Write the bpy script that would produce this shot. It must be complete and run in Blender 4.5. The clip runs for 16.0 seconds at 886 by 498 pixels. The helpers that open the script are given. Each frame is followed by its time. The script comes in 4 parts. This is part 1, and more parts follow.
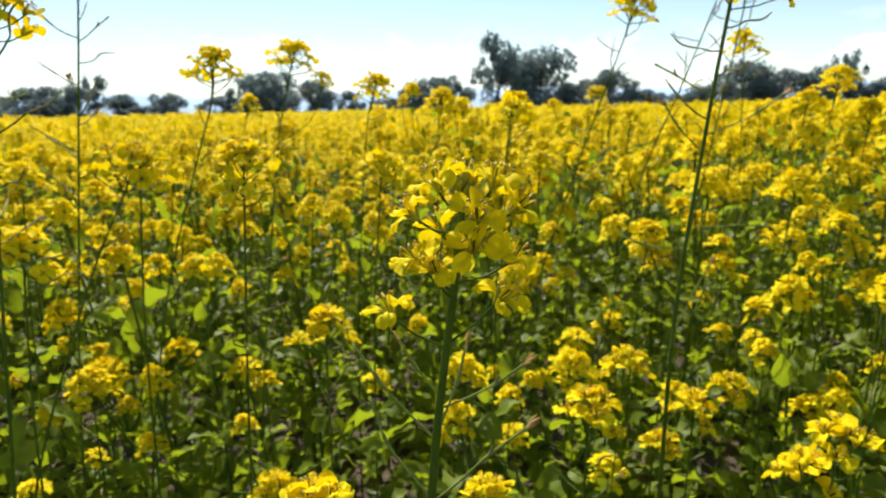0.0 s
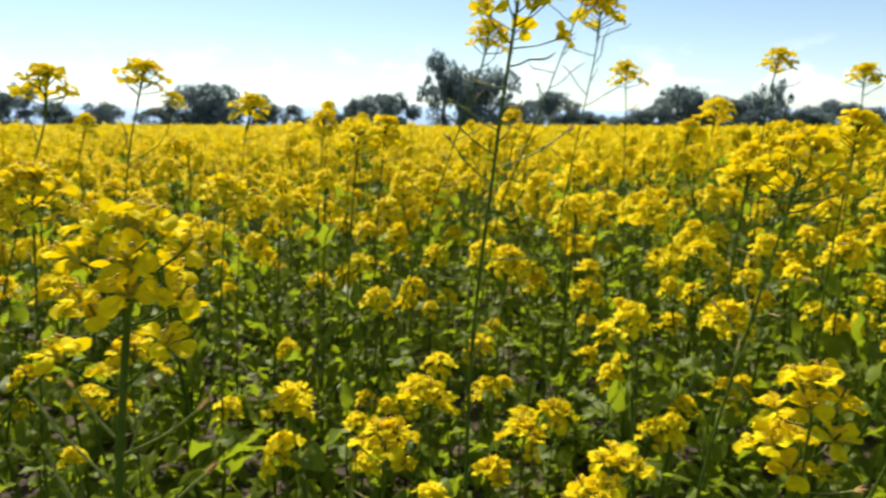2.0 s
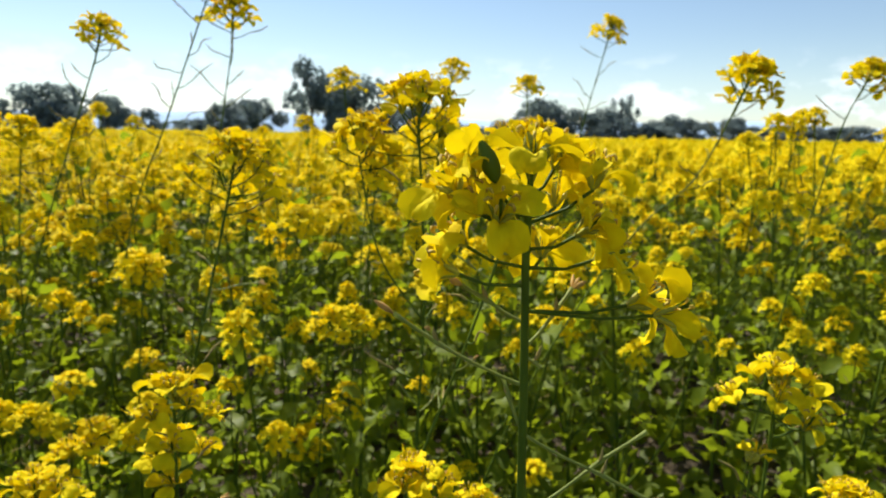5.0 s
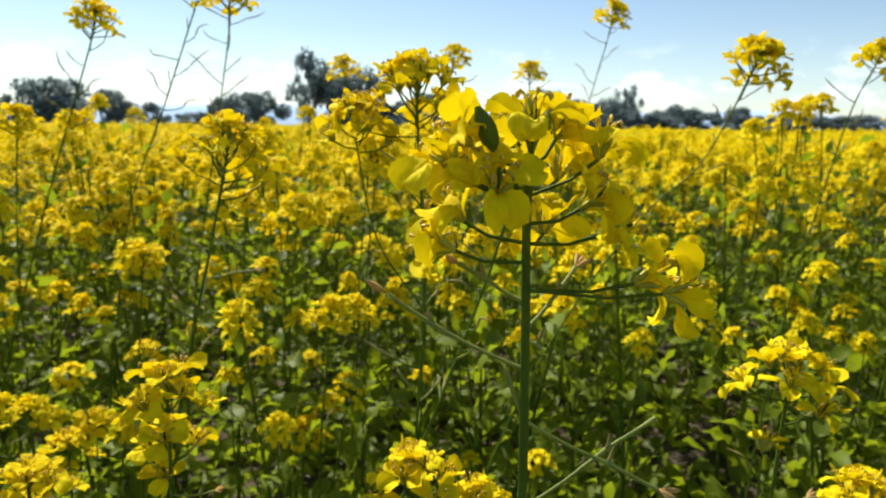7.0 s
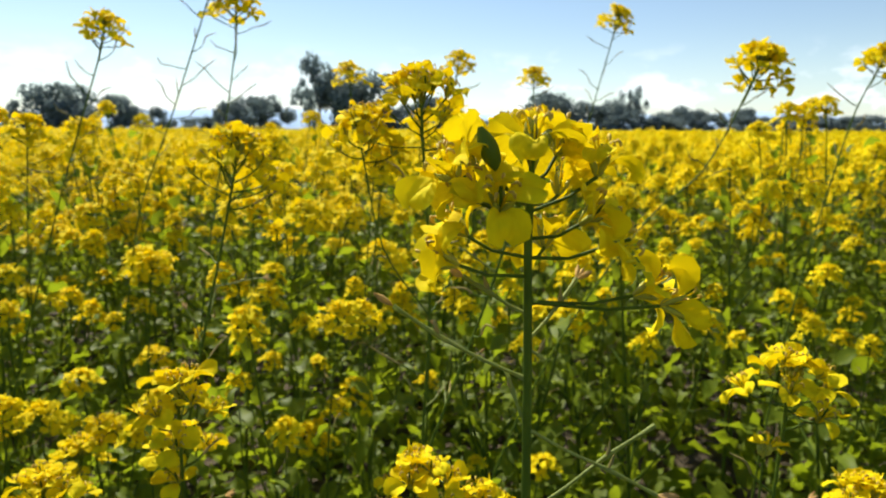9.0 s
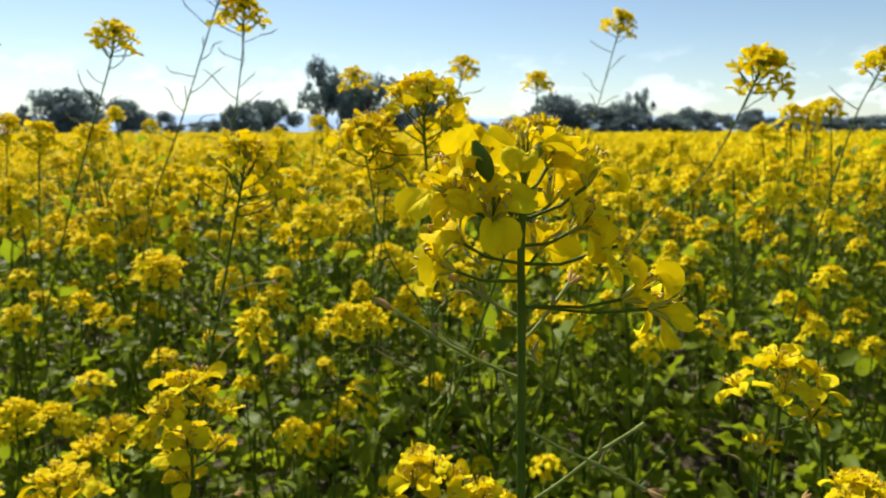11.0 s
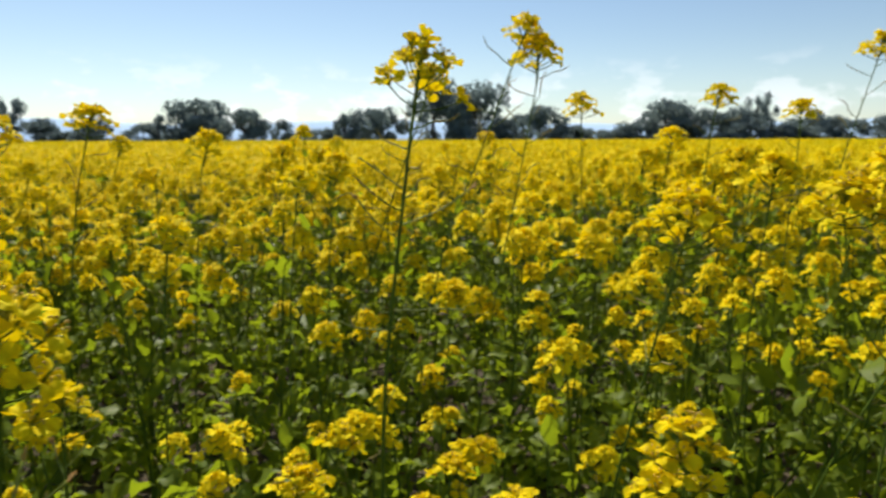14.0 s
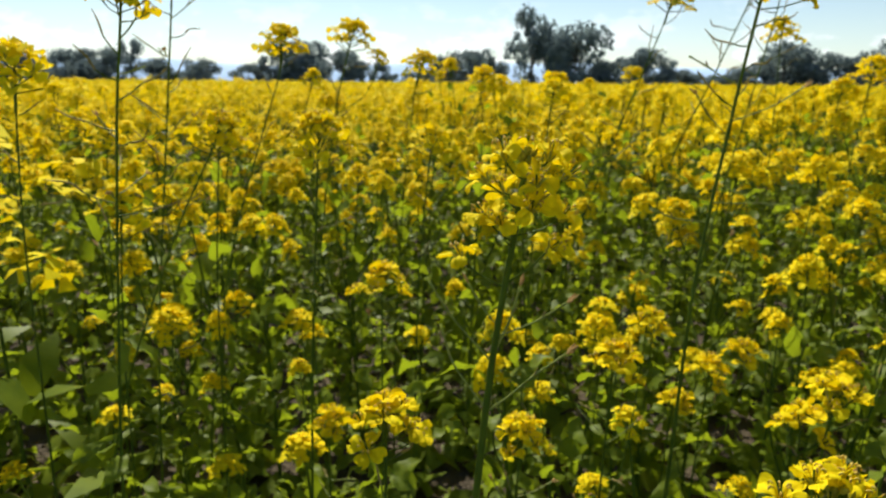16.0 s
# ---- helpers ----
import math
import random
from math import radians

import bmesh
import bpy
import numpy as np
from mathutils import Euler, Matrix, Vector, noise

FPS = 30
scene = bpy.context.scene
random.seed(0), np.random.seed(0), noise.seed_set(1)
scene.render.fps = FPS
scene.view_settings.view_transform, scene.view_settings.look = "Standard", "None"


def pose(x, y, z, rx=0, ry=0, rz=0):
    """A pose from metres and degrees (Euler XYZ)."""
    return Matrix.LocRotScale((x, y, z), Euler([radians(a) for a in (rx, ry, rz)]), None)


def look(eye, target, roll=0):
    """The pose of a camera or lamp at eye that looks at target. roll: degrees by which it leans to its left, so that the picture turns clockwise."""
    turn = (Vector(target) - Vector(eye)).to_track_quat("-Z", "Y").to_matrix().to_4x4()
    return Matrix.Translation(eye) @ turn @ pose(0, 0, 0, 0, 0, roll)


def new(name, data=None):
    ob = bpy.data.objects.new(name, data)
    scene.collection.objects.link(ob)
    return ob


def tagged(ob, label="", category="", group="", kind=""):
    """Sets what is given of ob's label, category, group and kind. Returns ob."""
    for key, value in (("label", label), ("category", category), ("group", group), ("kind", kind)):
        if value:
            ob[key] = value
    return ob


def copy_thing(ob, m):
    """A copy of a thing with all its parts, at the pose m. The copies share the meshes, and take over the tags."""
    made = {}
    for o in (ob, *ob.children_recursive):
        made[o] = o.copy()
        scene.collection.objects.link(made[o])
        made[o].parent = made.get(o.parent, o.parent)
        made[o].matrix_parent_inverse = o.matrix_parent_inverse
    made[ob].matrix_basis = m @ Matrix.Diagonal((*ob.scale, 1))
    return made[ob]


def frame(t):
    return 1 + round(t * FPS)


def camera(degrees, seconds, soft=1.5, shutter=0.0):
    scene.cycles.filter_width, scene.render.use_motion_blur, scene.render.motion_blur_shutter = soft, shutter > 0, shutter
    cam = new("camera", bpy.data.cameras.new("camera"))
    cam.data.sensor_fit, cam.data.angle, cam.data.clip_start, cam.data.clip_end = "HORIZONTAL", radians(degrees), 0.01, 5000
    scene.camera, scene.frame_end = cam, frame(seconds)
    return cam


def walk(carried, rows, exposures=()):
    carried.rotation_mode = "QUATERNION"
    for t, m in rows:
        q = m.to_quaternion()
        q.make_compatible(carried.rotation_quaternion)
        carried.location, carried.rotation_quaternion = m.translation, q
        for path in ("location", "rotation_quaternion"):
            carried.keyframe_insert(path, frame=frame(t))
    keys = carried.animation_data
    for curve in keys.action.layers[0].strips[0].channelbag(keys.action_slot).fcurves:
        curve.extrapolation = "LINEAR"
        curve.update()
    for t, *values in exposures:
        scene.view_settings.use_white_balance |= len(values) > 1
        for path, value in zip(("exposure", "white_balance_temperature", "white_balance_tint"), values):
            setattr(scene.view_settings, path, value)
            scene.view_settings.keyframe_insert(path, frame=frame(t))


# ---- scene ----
cam = camera(67.9, 16.0, soft=1.8, shutter=0.25)
cam.data.dof.use_dof = True          # a phone lens, sharp a forearm away
cam.data.dof.focus_distance, cam.data.dof.aperture_fstop = 0.20, 25.0
PATH = [
    (0, (0.029, -0.01, 0.656), (-0.134, 1.939, 0.237), -1.3),
    (0.5, (0.03, -0.007, 0.656), (-0.116, 1.946, 0.249), -1.2),
    (1, (0.045, -0.006, 0.658), (-0.077, 1.949, 0.255), -0.9),
    (1.5, (0.079, -0.003, 0.658), (-0.001, 1.957, 0.27), -0.5),
    (2, (0.13, -0.002, 0.664), (0.133, 1.963, 0.293), 0.1),
    (2.5, (0.203, -0.003, 0.669), (0.329, 1.961, 0.312), 0.7),
    (3, (0.264, 0.002, 0.664), (0.488, 1.957, 0.307), 1.0),
    (3.5, (0.309, 0.008, 0.662), (0.605, 1.956, 0.316), 1.6),
    (4, (0.359, 0.002, 0.661), (0.694, 1.945, 0.324), 1.7),
    (4.5, (0.395, -0.009, 0.664), (0.774, 1.925, 0.32), 1.4),
    (4.7, (0.404, -0.013, 0.663), (0.791, 1.919, 0.321), 1.1),
    (7, (0.41, -0.003, 0.655), (0.784, 1.927, 0.288), 0.6),
    (7.5, (0.413, -0.003, 0.654), (0.81, 1.921, 0.281), 0.4),
    (8, (0.411, -0.006, 0.656), (0.804, 1.922, 0.298), 0.5),
    (8.5, (0.409, -0.007, 0.658), (0.782, 1.925, 0.299), 0.5),
    (11, (0.41, -0.018, 0.662), (0.748, 1.921, 0.311), -0.1),
    (11.5, (0.395, -0.017, 0.664), (0.725, 1.924, 0.311), 0.4),
    (12, (0.376, -0.018, 0.666), (0.674, 1.927, 0.309), 0.2),
    (12.5, (0.348, -0.016, 0.669), (0.585, 1.939, 0.32), 0.0),
    (13, (0.3, -0.017, 0.68), (0.475, 1.946, 0.347), -0.1),
    (13.5, (0.259, -0.016, 0.684), (0.383, 1.954, 0.365), -0.0),
    (14, (0.186, -0.018, 0.694), (0.217, 1.953, 0.364), -0.2),
    (14.5, (0.126, -0.032, 0.694), (0.018, 1.932, 0.335), -0.2),
    (15, (0.062, -0.052, 0.689), (-0.133, 1.896, 0.281), 0.1),
    (15.5, (0.034, -0.069, 0.676), (-0.196, 1.863, 0.214), 0.2),
    (16, (0.017, -0.075, 0.661), (-0.222, 1.849, 0.169), 0.5),
]
EXPOSURES = [(0.0, 0.68), (2.0, 0.58), (4.0, 0.50), (7.0, 0.54), (8.5, 0.54), (11.0, 0.42), (11.5, 0.25), (12.5, 0.25), (14.5, 0.29), (16.0, 0.38)]
walk(cam, [(t, look(eye, target, roll)) for t, eye, target, roll in PATH], EXPOSURES)

# ---- sky and sun ----
SUN_AZ, SUN_EL = -24.0, 47.0          # degrees left of +y, and above the horizon
world = bpy.data.worlds.new("sky")
scene.world = world
world.use_nodes = True
wn, wl = world.node_tree.nodes, world.node_tree.links
wn.clear()
w_out = wn.new("ShaderNodeOutputWorld")
w_bg = wn.new("ShaderNodeBackground")
w_bg.inputs["Strength"].default_value = 0.089
sky = wn.new("ShaderNodeTexSky")
sky.sky_type = "NISHITA"
sky.sun_disc = False
sky.sun_elevation, sky.sun_rotation = radians(SUN_EL), radians(SUN_AZ)
sky.air_density, sky.dust_density, sky.ozone_density = 1.0, 0.15, 1.8
# broken low cumulus towards the horizon
w_tc = wn.new("ShaderNodeTexCoord")
w_map = wn.new("ShaderNodeMapping")
w_map.inputs["Scale"].default_value = (5.0, 5.0, 11.0)
w_map.inputs["Location"].default_value = (1.3, 0.4, 0.0)
w_noise = wn.new("ShaderNodeTexNoise")
w_noise.inputs["Scale"].default_value = 2.3
w_noise.inputs["Detail"].default_value = 7.0
w_noise.inputs["Roughness"].default_value = 0.6
w_ramp = wn.new("ShaderNodeValToRGB")
w_ramp.color_ramp.elements[0].position, w_ramp.color_ramp.elements[1].position = 0.52, 0.60
w_sep = wn.new("ShaderNodeSeparateXYZ")
w_band = wn.new("ShaderNodeValToRGB")
w_band.color_ramp.elements[0].position, w_band.color_ramp.elements[0].color = 0.0, (1, 1, 1, 1)
w_band.color_ramp.elements[1].position, w_band.color_ramp.elements[1].color = 0.12, (0, 0, 0, 1)
w_mul = wn.new("ShaderNodeMath")
w_mul.operation = "MULTIPLY"
w_amt = wn.new("ShaderNodeMath")
w_amt.operation = "MULTIPLY"
w_amt.inputs[1].default_value = 0.9
w_mix = wn.new("ShaderNodeMixRGB")
w_mix.inputs[2].default_value = (11.2, 11.6, 12.0, 1)
wl.new(w_tc.outputs["Generated"], w_map.inputs["Vector"])
wl.new(w_map.outputs["Vector"], w_noise.inputs["Vector"])
wl.new(w_noise.outputs["Fac"], w_ramp.inputs["Fac"])
wl.new(w_tc.outputs["Generated"], w_sep.inputs["Vector"])
wl.new(w_sep.outputs["Z"], w_band.inputs["Fac"])
wl.new(w_ramp.outputs["Color"], w_mul.inputs[0])
wl.new(w_band.outputs["Color"], w_mul.inputs[1])
wl.new(w_mul.outputs[0], w_amt.inputs[0])
wl.new(w_amt.outputs[0], w_mix.inputs["Fac"])
w_haze_band = wn.new("ShaderNodeValToRGB")      # pale haze low over the land
w_haze_band.color_ramp.interpolation = "EASE"
w_haze_band.color_ramp.elements[0].position, w_haze_band.color_ramp.elements[0].color = 0.0, (0.24, 0.24, 0.24, 1)
w_haze_band.color_ramp.elements[1].position, w_haze_band.color_ramp.elements[1].color = 0.15, (0, 0, 0, 1)
w_haze = wn.new("ShaderNodeMixRGB")
w_haze.inputs[2].default_value = (6.6, 8.8, 9.8, 1)
wl.new(w_sep.outputs["Z"], w_haze_band.inputs["Fac"])
wl.new(w_haze_band.outputs["Color"], w_haze.inputs["Fac"])
wl.new(sky.outputs["Color"], w_haze.inputs[1])
wl.new(w_haze.outputs["Color"], w_mix.inputs[1])
wl.new(w_mix.outputs["Color"], w_bg.inputs["Color"])
wl.new(w_bg.outputs["Background"], w_out.inputs["Surface"])

sun_data = bpy.data.lights.new("sun", "SUN")
sun_data.energy, sun_data.angle, sun_data.color = 5.0, radians(0.53), (1.0, 0.95, 0.86)
sun = new("sun", sun_data)
sun_way = Vector((math.sin(radians(SUN_AZ)) * math.cos(radians(SUN_EL)), math.cos(radians(SUN_AZ)) * math.cos(radians(SUN_EL)), math.sin(radians(SUN_EL))))
sun.matrix_world = look(sun_way * 50, (0, 0, 0))


# ---- materials ----
def material(name):
    m = bpy.data.materials.new(name)
    m.use_nodes = True
    m.node_tree.nodes.clear()
    return m, m.node_tree.nodes, m.node_tree.links


def leafy(name, dark, light, through_colour, thin=0.45, rough=0.45, gloss=0.3, scale=60.0, island=0.35, bump=0.15, streak=0.0):
    """A thin living surface: reflecting and light passing through, with blotches, fine grain and a tone of its own for each piece."""
    m, n, l = material(name)
    out = n.new("ShaderNodeOutputMaterial")
    geo = n.new("ShaderNodeNewGeometry")
    info = n.new("ShaderNodeObjectInfo")
    tc = n.new("ShaderNodeTexCoord")
    big, fine = n.new("ShaderNodeTexNoise"), n.new("ShaderNodeTexNoise")
    big.inputs["Scale"].default_value, big.inputs["Detail"].default_value = scale, 3.0
    fine.inputs["Scale"].default_value, fine.inputs["Detail"].default_value = scale * 12, 2.0
    l.new(tc.outputs["Object"], big.inputs["Vector"])
    stretch = n.new("ShaderNodeMapping")
    stretch.inputs["Scale"].default_value = (0.12, 1.0, 0.5) if streak else (1.0, 1.0, 1.0)
    l.new(tc.outputs["Object"], stretch.inputs["Vector"])
    l.new(stretch.outputs["Vector"], fine.inputs["Vector"])
    add = n.new("ShaderNodeMath")
    add.operation = "MULTIPLY_ADD"
    add.inputs[1].default_value = island
    l.new(geo.outputs["Random Per Island"], add.inputs[0])
    two = n.new("ShaderNodeMath")
    two.operation = "MULTIPLY_ADD"
    two.inputs[1].default_value = 0.25
    l.new(info.outputs["Random"], two.inputs[0])
    l.new(big.outputs["Fac"], two.inputs[2])
    l.new(two.outputs[0], add.inputs[2])
    veins = n.new("ShaderNodeMath")
    veins.operation = "MULTIPLY_ADD"
    veins.inputs[1].default_value = streak
    l.new(fine.outputs["Fac"], veins.inputs[0])
    l.new(add.outputs[0], veins.inputs[2])
    ramp = n.new("ShaderNodeValToRGB")
    ramp.color_ramp.elements[0].position, ramp.color_ramp.elements[0].color = 0.35 + 0.5 * streak, (*dark, 1)
    ramp.color_ramp.elements[1].position, ramp.color_ramp.elements[1].color = 1.0, (*light, 1)
    l.new(veins.outputs[0], ramp.inputs["Fac"])
    bsdf = n.new("ShaderNodeBsdfPrincipled")
    bsdf.inputs["Roughness"].default_value = rough
    bsdf.inputs["Specular IOR Level"].default_value = gloss
    l.new(ramp.outputs["Color"], bsdf.inputs["Base Color"])
    bp = n.new("ShaderNodeBump")
    bp.inputs["Strength"].default_value, bp.inputs["Distance"].default_value = bump, 0.0006
    l.new(fine.outputs["Fac"], bp.inputs["Height"])
    l.new(bp.outputs["Normal"], bsdf.inputs["Normal"])
    if thin:
        tr = n.new("ShaderNodeBsdfTranslucent")
        tint = n.new("ShaderNodeMixRGB")
        tint.blend_type = "MIX"
        tint.inputs["Fac"].default_value = 0.6
        tint.inputs[2].default_value = (*through_colour, 1)
        l.new(ramp.outputs["Color"], tint.inputs[1])
        l.new(tint.outputs["Color"], tr.inputs["Color"])
        mix = n.new("ShaderNodeMixShader")
        mix.inputs["Fac"].default_value = thin
        l.new(bsdf.outputs["BSDF"], mix.inputs[1])
        l.new(tr.outputs["BSDF"], mix.inputs[2])
        l.new(mix.outputs["Shader"], out.inputs["Surface"])
    else:
        l.new(bsdf.outputs["BSDF"], out.inputs["Surface"])
    return m


PETAL = leafy("petal_yellow", (0.79, 0.585, 0.003), (0.94, 0.785, 0.008), (0.82, 0.53, 0.001), thin=0.37, rough=0.7, gloss=0.06, scale=90, island=0.3, bump=0.35, streak=0.3)
STAMEN = leafy("stamen_amber", (0.30, 0.16, 0.012), (0.60, 0.42, 0.04), (0, 0, 0), thin=0, rough=0.6, scale=400)
STEM = leafy("stem_green", (0.045, 0.080, 0.008), (0.105, 0.16, 0.016), (0.18, 0.27, 0.012), thin=0.1, rough=0.55, gloss=0.12, scale=50)
STALK = leafy("stalk_pale_green", (0.16, 0.21, 0.03), (0.32, 0.36, 0.09), (0.3, 0.36, 0.05), thin=0.3, rough=0.5, gloss=0.2, scale=80)
POD = leafy("pod_dry_green", (0.13, 0.14, 0.03), (0.30, 0.24, 0.08), (0, 0, 0), thin=0, rough=0.7, gloss=0.05, scale=120)
WITHERED = leafy("withered_floret_tan", (0.28, 0.15, 0.045), (0.55, 0.36, 0.13), (0, 0, 0), thin=0, rough=0.85, gloss=0.05, scale=250)
BUD = leafy("bud_green", (0.20, 0.22, 0.02), (0.42, 0.40, 0.04), (0, 0, 0), thin=0, rough=0.5, scale=300)
LEAF = leafy("leaf_green", (0.072, 0.120, 0.007), (0.185, 0.245, 0.018), (0.36, 0.44, 0.007), thin=0.53, streak=0.3, rough=0.5, gloss=0.17, scale=30, island=0.45)
# tree green lifted to grey-blue: distance haze painted into the leaf colour
TREE_LEAF_HAZED = leafy("tree_foliage_hazed", (0.165, 0.210, 0.210), (0.215, 0.260, 0.250), (0.24, 0.31, 0.28), thin=0.4, rough=0.95, gloss=0.0, scale=0.6, island=0.1, bump=0.0)
BARK = leafy("bark", (0.05, 0.042, 0.035), (0.13, 0.11, 0.09), (0, 0, 0), thin=0, rough=0.9, scale=4)


def soil_material():
    m, n, l = material("soil")
    out, bsdf = n.new("ShaderNodeOutputMaterial"), n.new("ShaderNodeBsdfPrincipled")
    tc, a, b = n.new("ShaderNodeTexCoord"), n.new("ShaderNodeTexNoise"), n.new("ShaderNodeTexNoise")
    a.inputs["Scale"].default_value, a.inputs["Detail"].default_value = 9.0, 8.0
    b.inputs["Scale"].default_value, b.inputs["Detail"].default_value = 90.0, 5.0
    ramp = n.new("ShaderNodeValToRGB")
    ramp.color_ramp.elements[0].position, ramp.color_ramp.elements[0].color = 0.3, (0.036, 0.026, 0.011, 1)
    ramp.color_ramp.elements[1].position, ramp.color_ramp.elements[1].color = 0.75, (0.105, 0.074, 0.034, 1)
    l.new(tc.outputs["Object"], a.inputs["Vector"])
    l.new(tc.outputs["Object"], b.inputs["Vector"])
    l.new(a.outputs["Fac"], ramp.inputs["Fac"])
    l.new(ramp.outputs["Color"], bsdf.inputs["Base Color"])
    bsdf.inputs["Roughness"].default_value = 0.95
    bp = n.new("ShaderNodeBump")
    bp.inputs["Strength"].default_value, bp.inputs["Distance"].default_value = 0.8, 0.02
    l.new(b.outputs["Fac"], bp.inputs["Height"])
    l.new(bp.outputs["Normal"], bsdf.inputs["Normal"])
    l.new(bsdf.outputs["BSDF"], out.inputs["Surface"])
    return m


def hill_material():
    m, n, l = material("far_hill_haze")
    out, bsdf = n.new("ShaderNodeOutputMaterial"), n.new("ShaderNodeBsdfPrincipled")
    tc, a = n.new("ShaderNodeTexCoord"), n.new("ShaderNodeTexNoise")
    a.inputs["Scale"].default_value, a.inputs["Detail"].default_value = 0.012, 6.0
    # pale blues stand in for the haze of distance over the hills
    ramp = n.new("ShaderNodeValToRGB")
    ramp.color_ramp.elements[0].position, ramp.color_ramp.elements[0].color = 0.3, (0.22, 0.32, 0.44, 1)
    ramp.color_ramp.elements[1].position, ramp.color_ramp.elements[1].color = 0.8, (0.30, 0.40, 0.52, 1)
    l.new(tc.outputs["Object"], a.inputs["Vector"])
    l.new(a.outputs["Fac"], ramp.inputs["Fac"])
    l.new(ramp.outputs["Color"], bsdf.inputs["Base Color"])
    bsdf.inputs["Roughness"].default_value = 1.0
    # a faint glow added to the hills, as hazy air would lighten them
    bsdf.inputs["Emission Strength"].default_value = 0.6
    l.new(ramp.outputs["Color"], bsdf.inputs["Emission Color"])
    l.new(bsdf.outputs["BSDF"], out.inputs["Surface"])
    return m


SOIL, HILL = soil_material(), hill_material()


# ---- mesh tools ----
class Bag:
    """Collects quads and their materials for one mesh."""

    def __init__(self):
        self.v, self.f, self.m, self.n = [], [], [], 0

    def add(self, v, f, mat=0, m=None):
        v, f = np.asarray(v, float), np.asarray(f, int)
        if m is not None:
            m = np.array(m)
            v = v @ m[:3, :3].T + m[:3, 3]
        self.v.append(v)
        self.f.append(f + self.n)
        self.m.append(np.full(len(f), mat) if np.isscalar(mat) else np.asarray(mat))
        self.n += len(v)
        return self

    def arrays(self):
        return np.concatenate(self.v), np.concatenate(self.f), np.concatenate(self.m)

    def mesh(self, name, mats):
        return quad_mesh(name, *self.arrays(), mats)


def quad_mesh(name, v, f, mi, mats):
    me = bpy.data.meshes.new(name)
    me.vertices.add(len(v))
    me.vertices.foreach_set("co", np.ascontiguousarray(v, dtype=np.float32).ravel())
    me.loops.add(4 * len(f))
    me.loops.foreach_set("vertex_index", np.ascontiguousarray(f, dtype=np.int32).ravel())
    me.polygons.add(len(f))
    me.polygons.foreach_set("loop_start", np.arange(0, 4 * len(f), 4, dtype=np.int32))
    me.polygons.foreach_set("material_index", np.ascontiguousarray(mi, dtype=np.int32))
    me.polygons.foreach_set("use_smooth", np.ones(len(f), dtype=bool))
    me.update(calc_edges=True)
    me.validate()
    for m in mats:
        me.materials.append(m)
    return me


def basis(d, spin=0.0):
    """A turn that takes +z to d, after a spin about z."""
    return Vector(d).to_track_quat("Z", "Y").to_matrix().to_4x4() @ Matrix.Rotation(spin, 4, "Z")


def grid(nu, nv):
    return [(i * nv + j, i * nv + j + 1, (i + 1) * nv + j + 1, (i + 1) * nv + j) for i in range(nu - 1) for j in range(nv - 1)]


def smooth_line(pts, per=5):
    """A soft curve through the points."""
    p = [np.array(q, float) for q in pts]
    p = [2 * p[0] - p[1]] + p + [2 * p[-1] - p[-2]]
    out = []
    for a, b, c, d in zip(p, p[1:], p[2:], p[3:]):
        for k in range(per):
            t = k / per
            out.append(0.5 * (2 * b + (c - a) * t + (2 * a - 5 * b + 4 * c - d) * t * t + (3 * b - a - 3 * c + d) * t ** 3))
    return np.array(out + [p[-2]])


def tube(pts, radii, sides=6):
    pts = np.asarray(pts, float)
    radii = np.broadcast_to(radii, len(pts))
    way = np.gradient(pts, axis=0)
    way /= np.linalg.norm(way, axis=1)[:, None] + 1e-12
    ref = np.array((1.0, 0.2, 0.0)) if abs(way[:, 0]).mean() < 0.8 else np.array((0.0, 1.0, 0.2))
    a = np.cross(way, ref)
    a /= np.linalg.norm(a, axis=1)[:, None] + 1e-12
    b = np.cross(way, a)
    ang = np.arange(sides) * 2 * np.pi / sides
    v = pts[:, None] + radii[:, None, None] * (np.cos(ang)[None, :, None] * a[:, None] + np.sin(ang)[None, :, None] * b[:, None])
    f = [(i * sides + j, i * sides + (j + 1) % sides, (i + 1) * sides + (j + 1) % sides, (i + 1) * sides + j) for i in range(len(pts) - 1) for j in range(sides)]
    return v.reshape(-1, 3), f


